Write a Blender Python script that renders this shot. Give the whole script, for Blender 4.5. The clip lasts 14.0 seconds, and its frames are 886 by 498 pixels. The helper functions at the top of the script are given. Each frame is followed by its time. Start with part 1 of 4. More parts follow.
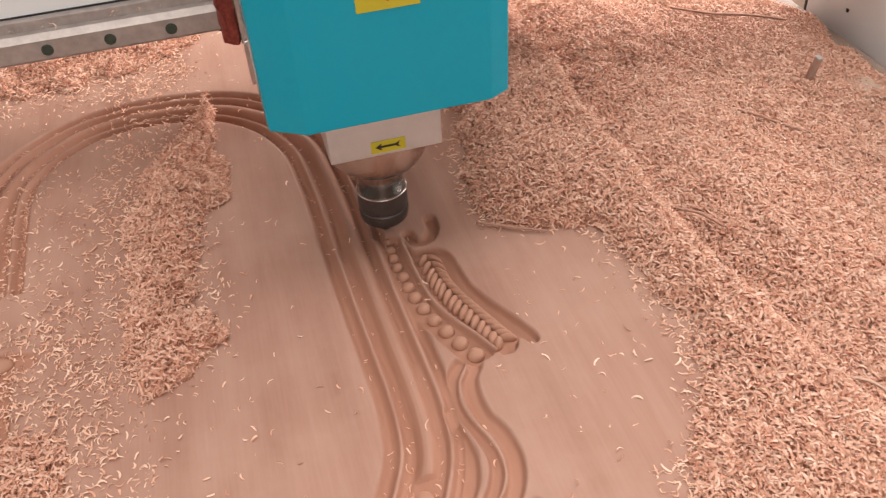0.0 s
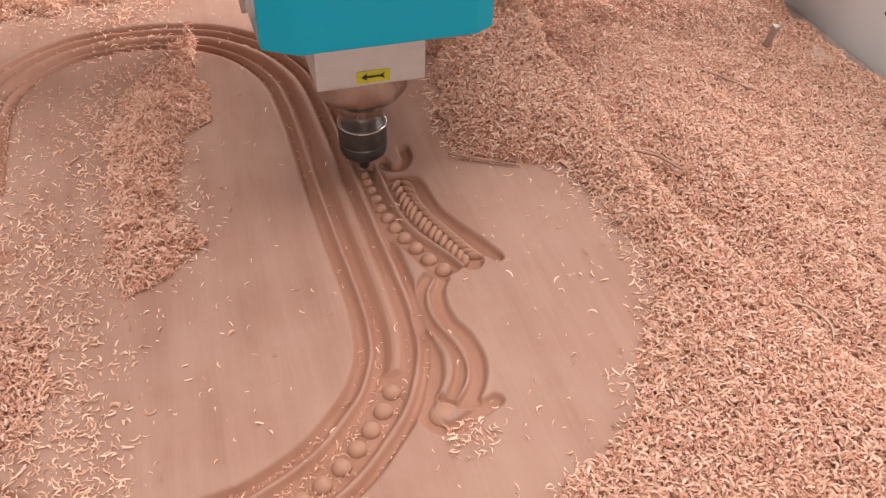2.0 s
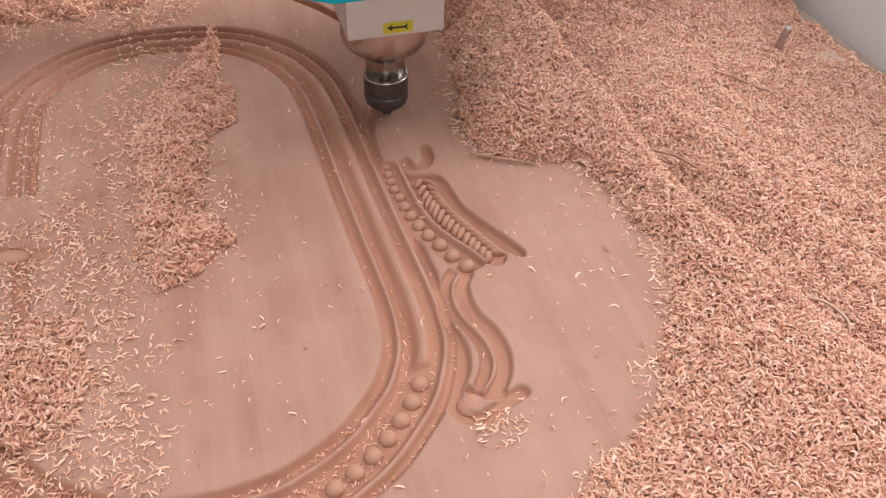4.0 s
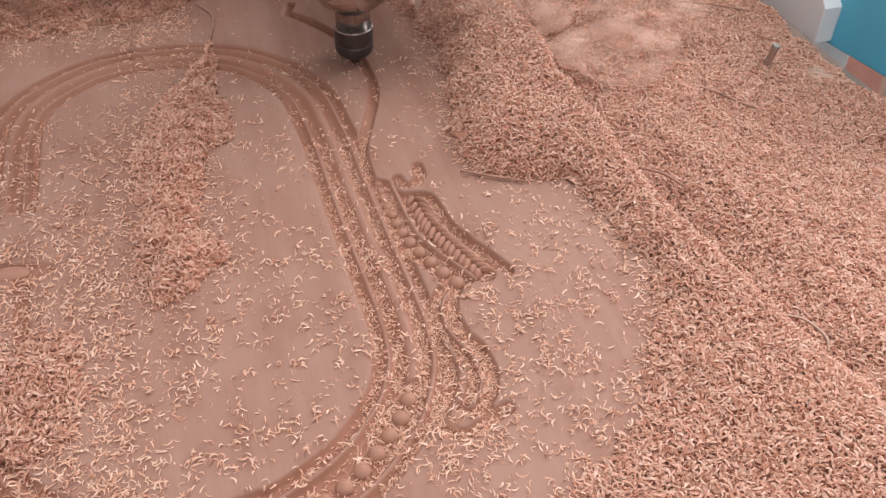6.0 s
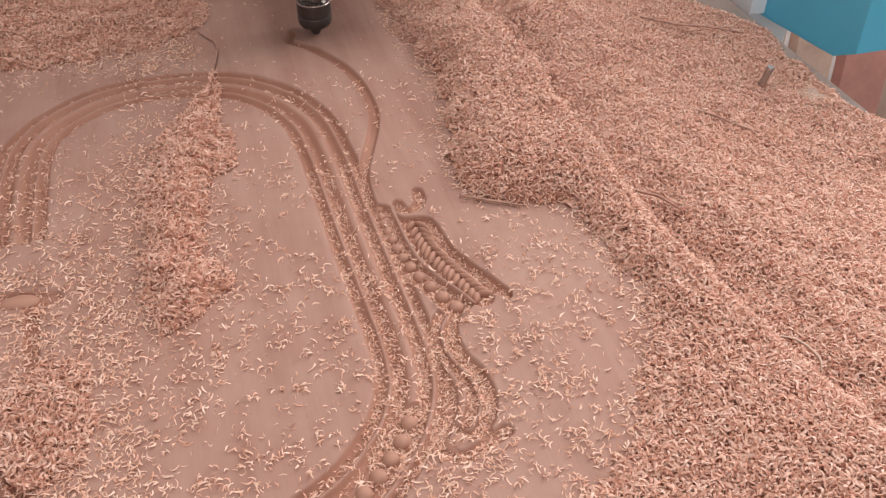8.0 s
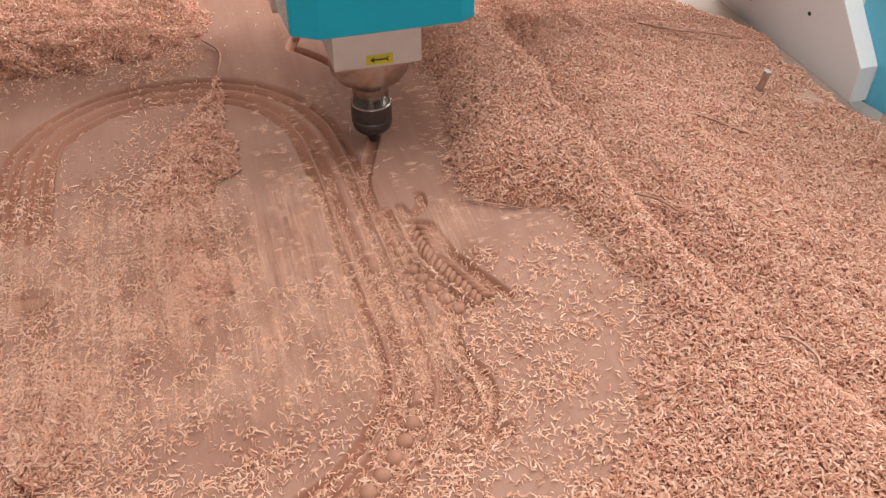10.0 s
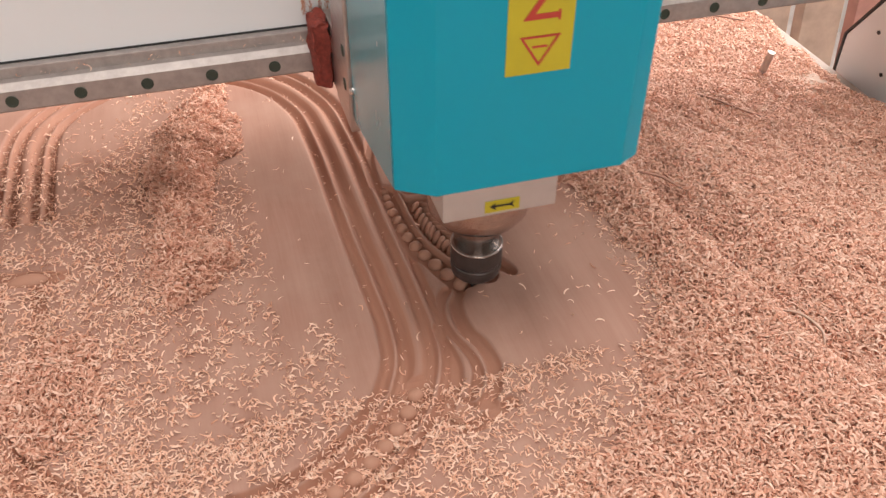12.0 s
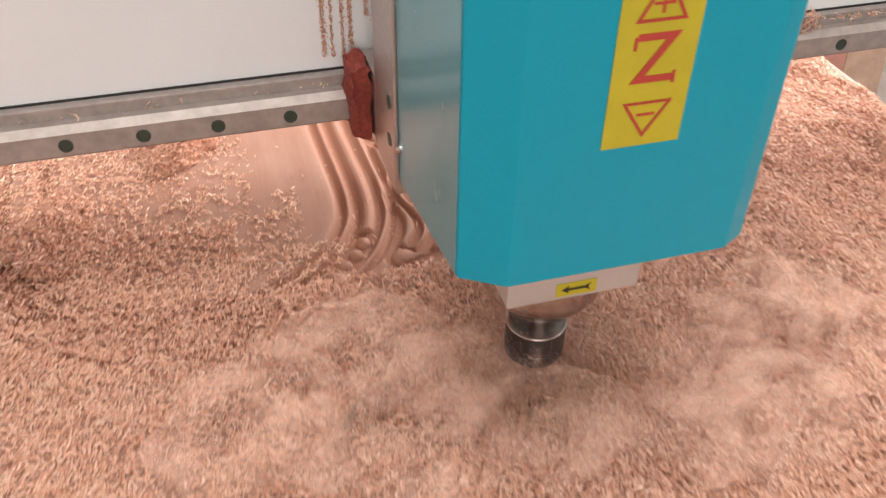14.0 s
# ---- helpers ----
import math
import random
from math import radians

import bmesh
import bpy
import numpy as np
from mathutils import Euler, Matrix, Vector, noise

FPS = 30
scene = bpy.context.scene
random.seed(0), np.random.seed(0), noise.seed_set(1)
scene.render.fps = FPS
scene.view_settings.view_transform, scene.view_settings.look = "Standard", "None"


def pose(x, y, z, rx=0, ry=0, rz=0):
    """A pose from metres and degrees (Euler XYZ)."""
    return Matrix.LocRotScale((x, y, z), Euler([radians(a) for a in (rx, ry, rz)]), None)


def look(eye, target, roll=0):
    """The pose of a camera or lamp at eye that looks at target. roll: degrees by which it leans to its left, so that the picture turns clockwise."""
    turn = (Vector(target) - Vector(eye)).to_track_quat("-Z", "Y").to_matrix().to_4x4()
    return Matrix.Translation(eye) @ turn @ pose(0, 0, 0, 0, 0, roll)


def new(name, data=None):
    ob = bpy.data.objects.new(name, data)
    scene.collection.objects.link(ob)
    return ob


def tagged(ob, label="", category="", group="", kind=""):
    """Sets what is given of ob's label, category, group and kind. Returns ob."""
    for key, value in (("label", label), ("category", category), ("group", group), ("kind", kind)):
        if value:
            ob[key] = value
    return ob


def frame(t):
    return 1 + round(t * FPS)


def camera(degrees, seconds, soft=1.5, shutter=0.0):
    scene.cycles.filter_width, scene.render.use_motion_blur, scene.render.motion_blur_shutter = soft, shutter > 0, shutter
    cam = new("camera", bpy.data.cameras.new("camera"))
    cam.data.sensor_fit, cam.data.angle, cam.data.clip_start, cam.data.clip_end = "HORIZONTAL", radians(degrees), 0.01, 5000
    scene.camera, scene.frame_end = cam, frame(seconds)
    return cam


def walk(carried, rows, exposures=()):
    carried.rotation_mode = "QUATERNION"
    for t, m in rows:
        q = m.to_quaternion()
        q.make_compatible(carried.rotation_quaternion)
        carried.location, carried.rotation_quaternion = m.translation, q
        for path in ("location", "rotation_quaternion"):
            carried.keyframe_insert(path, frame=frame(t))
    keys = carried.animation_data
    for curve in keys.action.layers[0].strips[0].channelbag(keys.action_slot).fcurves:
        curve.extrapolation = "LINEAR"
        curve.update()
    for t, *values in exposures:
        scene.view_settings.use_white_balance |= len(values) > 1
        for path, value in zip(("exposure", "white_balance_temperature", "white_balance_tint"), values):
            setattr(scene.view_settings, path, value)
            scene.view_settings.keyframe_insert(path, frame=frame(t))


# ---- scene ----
cam = camera(54.2, 14.0, 1.2, 0.5)
PATH = [
    (0, (0.013, -0.005, 0.563), (0.364, 1.459, -0.754), -3.9),
    (0.5, (0.029, -0.027, 0.568), (0.377, 1.434, -0.752), -5.0),
    (1, (0.01, -0.061, 0.569), (0.395, 1.403, -0.738), -3.4),
    (1.5, (-0.001, -0.074, 0.552), (0.36, 1.37, -0.783), -3.4),
    (2, (-0.022, -0.073, 0.544), (0.422, 1.346, -0.793), 1.5),
    (2.5, (-0.03, -0.073, 0.547), (0.416, 1.346, -0.79), 1.6),
    (3, (-0.036, -0.077, 0.551), (0.397, 1.345, -0.787), 1.1),
    (3.2, (-0.042, -0.079, 0.546), (0.398, 1.343, -0.789), 1.3),
    (5.5, (-0.047, -0.092, 0.572), (0.382, 1.339, -0.758), 1.2),
    (6, (-0.037, -0.093, 0.577), (0.398, 1.337, -0.752), 1.3),
    (6.5, (-0.033, -0.099, 0.59), (0.403, 1.336, -0.734), 1.2),
    (7, (-0.037, -0.106, 0.598), (0.394, 1.342, -0.713), 0.7),
    (7.5, (-0.046, -0.104, 0.599), (0.379, 1.35, -0.707), 0.4),
    (8, (-0.033, -0.101, 0.597), (0.395, 1.353, -0.707), 0.4),
    (8.2, (-0.032, -0.103, 0.599), (0.401, 1.353, -0.701), 0.4),
    (10.5, (-0.039, -0.113, 0.597), (0.391, 1.355, -0.691), 0.1),
    (11, (-0.042, -0.115, 0.591), (0.389, 1.352, -0.698), 0.2),
    (11.5, (-0.05, -0.119, 0.588), (0.377, 1.348, -0.703), 0.1),
    (12, (-0.043, -0.123, 0.579), (0.385, 1.342, -0.714), 0.1),
    (12.5, (-0.026, -0.128, 0.572), (0.402, 1.34, -0.717), 0.1),
    (13, (-0.02, -0.138, 0.563), (0.408, 1.336, -0.719), 0.1),
    (13.5, (-0.012, -0.186, 0.554), (0.423, 1.288, -0.726), 0.5),
    (13.8, (-0.029, -0.265, 0.549), (0.4, 1.212, -0.73), 0.8),
    (14, (-0.04, -0.321, 0.55), (0.391, 1.162, -0.722), 0.8),
]
EXPOSURES = [(0, -0.6, 6800, 10), (1.5, -0.6, 6700, 10), (3.2, -0.6, 6500, 10), (5.3, -0.9, 6300, 10), (8.2, -1.05, 6250, 10), (10.4, -0.8, 6800, 10), (11.2, -0.68, 6800, 10), (12.5, -0.45, 6700, 10), (14, -0.36, 6800, 10)]
walk(cam, [(t, look(eye, target, roll)) for t, eye, target, roll in PATH], EXPOSURES)

# ---- world and lights: roof lights overhead, an open door on the right, a window behind the camera ----
world = bpy.data.worlds.new("world")
scene.world = world
world.use_nodes = True
_bg = world.node_tree.nodes["Background"]
_sky = world.node_tree.nodes.new("ShaderNodeTexSky")
_sky.sky_type, _sky.sun_disc, _sky.sun_elevation, _sky.sun_rotation = "NISHITA", False, radians(50), radians(60)
world.node_tree.links.new(_sky.outputs[0], _bg.inputs[0])
_bg.inputs[1].default_value = 0.12


def area_lamp(name, eye, target, width, height, watts, colour):
    data = bpy.data.lights.new(name, "AREA")
    data.shape, data.size, data.size_y, data.energy, data.color = "RECTANGLE", width, height, watts, colour
    ob = new(name, data)
    ob.matrix_world = look(eye, target)
    return ob


area_lamp("roof_light", (0.0, 0.45, 3.62), (0.0, 0.45, 0), 2.7, 2.5, 215, (1.0, 0.97, 0.95))
area_lamp("door_light", (2.17, 2.1, 1.35), (0.5, 0.9, 0.0), 2.4, 2.0, 275, (1.0, 0.96, 0.93))
area_lamp("window_light", (-0.4, -3.52, 1.5), (0.1, 0.8, 0.1), 2.4, 1.7, 85, (1.0, 0.97, 0.95))


# ---- materials ----
class Mat:
    """A node material under construction."""

    def __init__(self, name, rough=0.6, metal=0.0):
        self.m = bpy.data.materials.new(name)
        self.m.use_nodes = True
        self.t = self.m.node_tree
        self.b = self.t.nodes["Principled BSDF"]
        self.b.inputs["Roughness"].default_value = rough
        self.b.inputs["Metallic"].default_value = metal
        self.co = self.t.nodes.new("ShaderNodeTexCoord").outputs["Object"]

    def link(self, a, b):
        self.t.links.new(a, b)

    def scaled(self, sx, sy, sz):
        n = self.t.nodes.new("ShaderNodeMapping")
        n.inputs["Scale"].default_value = (sx, sy, sz)
        self.link(self.co, n.inputs[0])
        return n.outputs[0]

    def noise(self, scale, detail=4, rough=0.6, co=None):
        n = self.t.nodes.new("ShaderNodeTexNoise")
        n.inputs["Scale"].default_value, n.inputs["Detail"].default_value = scale, detail
        n.inputs["Roughness"].default_value = rough
        self.link(co or self.co, n.inputs["Vector"])
        return n.outputs["Fac"]

    def ramp(self, fac, *stops):
        n = self.t.nodes.new("ShaderNodeValToRGB")
        e = n.color_ramp.elements
        while len(e) < len(stops):
            e.new(0.5)
        for el, (p, c) in zip(e, stops):
            el.position, el.color = p, (*c, 1)
        self.link(fac, n.inputs[0])
        return n.outputs[0]

    def mix(self, fac, a, b, kind="MIX"):
        n = self.t.nodes.new("ShaderNodeMixRGB")
        n.blend_type = kind
        for s, v in zip(n.inputs, (fac, a, b)):
            if isinstance(v, (int, float)):
                s.default_value = v
            elif isinstance(v, tuple):
                s.default_value = (*v, 1)
            else:
                self.link(v, s)
        return n.outputs[0]

    def colour(self, c):
        if isinstance(c, tuple):
            self.b.inputs["Base Color"].default_value = (*c, 1)
        else:
            self.link(c, self.b.inputs["Base Color"])
        return self

    def rough(self, c):
        self.link(c, self.b.inputs["Roughness"])
        return self

    def bump(self, h, strength, dist):
        n = self.t.nodes.new("ShaderNodeBump")
        n.inputs["Strength"].default_value, n.inputs["Distance"].default_value = strength, dist
        self.link(h, n.inputs["Height"])
        self.link(n.outputs[0], self.b.inputs["Normal"])
        return self


def grain_material():
    a = Mat("carved_wood", 0.72)
    a.b.inputs["Specular IOR Level"].default_value = 0.25
    fine = a.noise(1.0, 5, 0.65, a.scaled(420, 14, 420))
    broad = a.noise(1.0, 4, 0.6, a.scaled(38, 3.2, 38))
    dusty = a.noise(9, 5, 0.65)
    c = a.ramp(broad, (0.28, (0.285, 0.146, 0.106)), (0.5, (0.335, 0.182, 0.136)), (0.72, (0.37, 0.212, 0.162)))
    c = a.mix(a.ramp(fine, (0.35, (0, 0, 0)), (0.75, (1, 1, 1))), c, a.mix(1.0, c, (0.93, 0.90, 0.88), "MULTIPLY"))
    c = a.mix(a.ramp(dusty, (0.42, (0, 0, 0)), (0.75, (0.5, 0.5, 0.5))), c, (0.42, 0.265, 0.205))
    # freshly cut flutes are redder than the dusty top; darkened to paint in shade
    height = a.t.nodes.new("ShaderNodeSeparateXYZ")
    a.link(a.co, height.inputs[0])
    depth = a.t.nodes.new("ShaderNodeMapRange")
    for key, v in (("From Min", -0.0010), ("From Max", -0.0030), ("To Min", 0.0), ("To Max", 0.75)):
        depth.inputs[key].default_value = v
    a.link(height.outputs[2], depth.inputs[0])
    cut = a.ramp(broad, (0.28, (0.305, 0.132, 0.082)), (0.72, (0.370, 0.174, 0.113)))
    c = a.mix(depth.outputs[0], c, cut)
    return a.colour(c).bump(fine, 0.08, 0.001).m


def chip_material(name, lo, mid, hi):
    a = Mat(name, 0.55)
    isl = a.t.nodes.new("ShaderNodeNewGeometry").outputs["Random Per Island"]
    c = a.ramp(isl, (0.0, lo), (0.45, mid), (1.0, hi))
    c = a.mix(a.ramp(a.noise(260, 3), (0.3, (0, 0, 0)), (0.8, (0.6, 0.6, 0.6))), c, a.mix(1.0, c, (0.82, 0.74, 0.70), "MULTIPLY"))
    a.colour(c)
    thin = a.t.nodes.new("ShaderNodeBsdfTranslucent")
    a.link(c, thin.inputs[0])
    both = a.t.nodes.new("ShaderNodeMixShader")
    both.inputs[0].default_value = 0.22
    a.link(a.b.outputs[0], both.inputs[1])
    a.link(thin.outputs[0], both.inputs[2])
    a.link(both.outputs[0], a.t.nodes["Material Output"].inputs[0])
    return a.m


def heap_material():
    a = Mat("heaped_shavings", 0.85)
    n = a.noise(190, 6, 0.7)
    # darker and redder than the chips: shade of their gaps painted in
    c = a.ramp(n, (0.3, (0.36, 0.155, 0.098)), (0.5, (0.56, 0.285, 0.195)), (0.7, (0.70, 0.415, 0.30)))
    return a.colour(c).bump(n, 0.8, 0.004).m


def paint(name, base, rough, wear=0.06, dusty=0.35, gloss=0.5):
    a = Mat(name, rough)
    n = a.noise(14, 5)
    c = a.mix(a.ramp(n, (0.4, (0, 0, 0)), (0.75, (wear * 4,) * 3)), base, tuple(v * 0.86 + 0.02 for v in base))
    dust = a.noise(220, 3)
    c = a.mix(a.ramp(dust, (0.66, (0, 0, 0)), (0.78, (dusty, dusty, dusty))), c, (0.50, 0.36, 0.30))
    a.rough(a.ramp(n, (0.3, (rough * 0.85,) * 3), (0.7, (min(1, rough * 1.25),) * 3)))
    a.b.inputs["Specular IOR Level"].default_value = gloss
    return a.colour(c).bump(a.noise(400, 2), 0.04, 0.0006).m


def steel(name, base, rough, streak=True):
    a = Mat(name, rough, 1.0)
    n = a.noise(1.0, 4, 0.6, a.scaled(30, 30, 500) if streak else a.scaled(60, 60, 60))
    a.rough(a.ramp(n, (0.3, (rough * 0.7,) * 3), (0.7, (rough * 1.3,) * 3)))
    c = a.mix(a.ramp(a.noise(120, 4), (0.5, (0, 0, 0)), (0.75, (0.5, 0.5, 0.5))), base, (0.42, 0.30, 0.25))
    return a.colour(c).bump(n, 0.05, 0.0005).m


def plain(name, base, rough, metal=0.0, vary=0.12, scale=30):
    a = Mat(name, rough, metal)
    n = a.noise(scale, 5)
    return a.colour(a.mix(a.ramp(n, (0.35, (0, 0, 0)), (0.7, (1, 1, 1))), base, tuple(v * (1 - vary) for v in base))).bump(n, 0.05, 0.001).m


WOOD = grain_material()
CUT_WOOD = plain("freshly_cut_wood", (0.385, 0.190, 0.125), 0.7, 0, 0.15, 90)
CHIP = chip_material("shavings", (0.61, 0.305, 0.206), (0.755, 0.447, 0.325), (0.85, 0.595, 0.470))
CHIP_FRESH = chip_material("fresh_shavings", (0.68, 0.365, 0.245), (0.82, 0.52, 0.38), (0.90, 0.66, 0.52))
DUST = chip_material("wood_dust", (0.84, 0.60, 0.50), (0.88, 0.66, 0.56), (0.90, 0.70, 0.60))
HEAP = heap_material()
TEAL = paint("teal_paint", (0.001, 0.30, 0.42), 0.36, 0.04, 0.03, 0.22)
# drive cover blue, paled so that its base colour carries strong daylight
TEAL_FAR = paint("lit_blue_paint", (0.10, 0.47, 0.66), 0.4)
# the cover's teal with its grey reflection mixed into the base colour
SIDE = paint("teal_with_grey_sheen", (0.06, 0.26, 0.31), 0.22, 0.04, 0.05)
WHITE = paint("white_paint", (0.72, 0.715, 0.715), 0.55, 0.03, 0.12)
STEEL = steel("ground_steel", (0.50, 0.46, 0.44), 0.38)
RAIL = plain("dusty_rail_steel", (0.40, 0.345, 0.32), 0.5, 0.5, 0.25, 90)
ALU = plain("spindle_aluminium", (0.56, 0.54, 0.52), 0.45, 0.55, 0.08, 60)
CHROME = steel("polished_steel", (0.47, 0.43, 0.41), 0.2, False)
BLACK = plain("blackened_steel", (0.075, 0.060, 0.056), 0.42, 0.4, 0.3, 80)
HOLE = plain("dark_bolt_hole", (0.035, 0.045, 0.03), 0.6)
YELLOW = plain("yellow_label", (0.50, 0.42, 0.02), 0.5, 0, 0.12, 40)
REDINK = plain("red_ink", (0.45, 0.045, 0.03), 0.5)
BLACKINK = plain("black_ink", (0.015, 0.014, 0.014), 0.45)
FELT = plain("red_wiper", (0.26, 0.045, 0.03), 0.95, 0, 0.5, 300)
CONCRETE = plain("concrete", (0.34, 0.29, 0.27), 0.85, 0, 0.25, 6)
WALLPAINT = plain("wall_paint", (0.62, 0.60, 0.58), 0.8, 0, 0.1, 3)
BED = plain("machine_bed", (0.30, 0.22, 0.18), 0.7, 0, 0.3, 12)
PLANKWOOD = plain("rough_plank", (0.56, 0.38, 0.29), 0.75, 0, 0.3, 14)
SPLINTER = plain("split_wood", (0.44, 0.235, 0.165), 0.8, 0, 0.4, 120)
PLANKRED = plain("red_plank", (0.52, 0.24, 0.19), 0.75, 0, 0.25, 14)


# ---- mesh helpers ----
def mesh_object(name, bm, material, parent=None, label="", smooth=False):
    me = bpy.data.meshes.new(name)
    bm.to_mesh(me)
    bm.free()
    me.materials.append(material)
    if smooth:
        for p in me.polygons:
            p.use_smooth = True
    ob = new(name, me)
    ob.parent = parent
    if label:
        tagged(ob, label)
    return ob


part = mesh_object


def box_bm(x0, x1, y0, y1, z0, z1, bevel=0.0, segments=2, bm=None):
    bm = bm or bmesh.new()
    r = bmesh.ops.create_cube(bm, size=1.0, matrix=Matrix.LocRotScale(((x0 + x1) / 2, (y0 + y1) / 2, (z0 + z1) / 2), None, (x1 - x0, y1 - y0, z1 - z0)))
    if bevel:
        edges = list({e for v in r["verts"] for e in v.link_edges})
        bmesh.ops.bevel(bm, geom=edges, offset=bevel, segments=segments, affect="EDGES", profile=0.7)
    return bm


def prism_bm(poly, a, b, axis="z", bevel=0.0):
    """A prism over a polygon; axis: the way along which it is drawn from a to b."""
    bm = bmesh.new()
    put = {"z": lambda u, v, w: (u, v, w), "x": lambda u, v, w: (w, u, v), "y": lambda u, v, w: (u, w, v)}[axis]
    lo = [bm.verts.new(put(u, v, a)) for u, v in poly]
    hi = [bm.verts.new(put(u, v, b)) for u, v in poly]
    bm.faces.new(lo)
    bm.faces.new(hi)
    for i in range(len(poly)):
        j = (i + 1) % len(poly)
        bm.faces.new((lo[i], lo[j], hi[j], hi[i]))
    bmesh.ops.recalc_face_normals(bm, faces=bm.faces)
    if bevel:
        bmesh.ops.bevel(bm, geom=list(bm.edges), offset=bevel, segments=2, affect="EDGES", profile=0.7)
    return bm


def lathe_bm(profile, steps=40):
    """A turned body round the z axis from (radius, height) pairs."""
    bm = bmesh.new()
    rings = []
    for r, z in profile:
        rings.append([bm.verts.new((r * math.cos(2 * math.pi * k / steps), r * math.sin(2 * math.pi * k / steps), z)) for k in range(steps)])
    for lo, hi in zip(rings, rings[1:]):
        for k in range(steps):
            j = (k + 1) % steps
            bm.faces.new((lo[k], lo[j], hi[j], hi[k]))
    bm.faces.new(rings[0])
    bm.faces.new(rings[-1])
    bmesh.ops.recalc_face_normals(bm, faces=bm.faces)
    return bm


def grid_mesh(name, xs, ys, zz, material, skirt=None):
    """A height field over the lines xs and ys, with side walls down to skirt."""
    nx, ny = len(xs), len(ys)
    gx, gy = np.meshgrid(xs, ys)
    co = np.stack([gx.ravel(), gy.ravel(), zz.ravel()], 1)
    idx = np.arange(nx * ny).reshape(ny, nx)
    quads = np.stack([idx[:-1, :-1], idx[:-1, 1:], idx[1:, 1:], idx[1:, :-1]], -1).reshape(-1, 4)
    if skirt is not None:
        rim = np.concatenate([idx[0, :], idx[1:, -1], idx[-1, -2::-1], idx[-2:0:-1, 0]])
        low = co[rim].copy()
        low[:, 2] = skirt
        k = np.arange(len(rim)) + len(co)
        co = np.concatenate([co, low])
        quads = np.concatenate([quads, np.stack([np.roll(rim, -1), rim, k, np.roll(k, -1)], 1)])
    return array_mesh(name, co, quads, material, True)


def array_mesh(name, co, quads, material, smooth):
    me = bpy.data.meshes.new(name)
    me.vertices.add(len(co))
    me.vertices.foreach_set("co", co.astype(np.float32).ravel())
    me.loops.add(quads.size)
    me.loops.foreach_set("vertex_index", quads.astype(np.int32).ravel())
    me.polygons.add(len(quads))
    me.polygons.foreach_set("loop_start", np.arange(len(quads), dtype=np.int32) * 4)
    me.polygons.foreach_set("use_smooth", np.full(len(quads), smooth))
    me.update(calc_edges=True)
    me.materials.append(material)
    return new(name, me)


def value_noise(x, y, cell, seed):
    """Smooth noise from 0 to 1 over the plane."""
    table = np.random.RandomState(seed).rand(64, 64)
    u, v = np.asarray(x) / cell + 1000.0, np.asarray(y) / cell + 1000.0
    i, j = np.floor(u).astype(int), np.floor(v).astype(int)
    f, g = u - i, v - j
    f, g = f * f * (3 - 2 * f), g * g * (3 - 2 * g)
    a, b = table[i % 64, j % 64], table[(i + 1) % 64, j % 64]
    c, d = table[i % 64, (j + 1) % 64], table[(i + 1) % 64, (j + 1) % 64]
    return (a * (1 - f) + b * f) * (1 - g) + (c * (1 - f) + d * f) * g


def smooth_curve(points, n=14):
    """A Catmull-Rom curve through a few control points."""
    p = [np.array(q, float) for q in points]
    p = [2 * p[0] - p[1]] + p + [2 * p[-1] - p[-2]]
    out = []
    for a, b, c, d in zip(p, p[1:], p[2:], p[3:]):
        for k in range(n):
            t = k / n
            out.append(0.5 * ((2 * b) + (c - a) * t + (2 * a - 5 * b + 4 * c - d) * t * t + (3 * b - 3 * c + d - a) * t ** 3))
    out.append(p[-2])
    return np.array(out)


def curve_distance(x, y, curve):
    """The distance of each place from a curve, and how far along it the nearest point lies (0 to 1)."""
    best = np.full(x.shape, 9.0)
    along = np.zeros(x.shape)
    for k, (a, b) in enumerate(zip(curve, curve[1:])):
        d = b - a
        t = np.clip(((x - a[0]) * d[0] + (y - a[1]) * d[1]) / max(1e-12, d @ d), 0, 1)
        r = np.hypot(x - a[0] - t * d[0], y - a[1] - t * d[1])
        near = r < best
        best = np.where(near, r, best)
        along = np.where(near, (k + t) / (len(curve) - 1), along)
    return best, along


def inside(x, y, poly):
    """Whether each place lies inside a polygon."""
    ok = np.zeros(x.shape, bool)
    for (ax, ay), (bx, by) in zip(poly, np.roll(poly, -1, axis=0)):
        cross = ((ay > y) != (by > y)) & (x < (bx - ax) * (y - ay) / (by - ay + 1e-12) + ax)
        ok ^= cross
    return ok


# ---- the carved panel ----
FRAME_EDGE = smooth_curve([(-0.253, 0.430), (-0.244, 0.386), (-0.219, 0.350), (-0.199, 0.331), (-0.160, 0.308), (-0.110, 0.297), (-0.0617, 0.300), (-0.040, 0.307), (-0.0195, 0.3165), (0.001, 0.330), (0.0205, 0.3495), (0.035, 0.366), (0.0450, 0.385), (0.0505, 0.399), (0.0535, 0.414), (0.0555, 0.445), (0.0545, 0.485), (0.0505, 0.567), (0.0470, 0.664), (0.0450, 0.735), (0.042, 0.785), (0.037, 0.835), (0.027, 0.868), (0.010, 0.901), (-0.016, 0.929), (-0.044, 0.946), (-0.100, 0.958), (-0.158, 0.953), (-0.192, 0.936), (-0.226, 0.901), (-0.241, 0.859), (-0.2425, 0.788), (-0.240, 0.695)], 5)
MOULD_D = (-0.0063, -0.0016, 0.0, 0.0016, 0.0042, 0.0074, 0.0106, 0.0132, 0.0148, 0.016, 0.0185, 0.0216, 0.0253, 0.0285, 0.0316, 0.0353, 0.039, 0.0417, 0.0448, 0.048, 0.0506, 0.0527, 0.0543, 0.0559, 0.0586, 0.0617, 0.0644, 0.0665, 0.068)
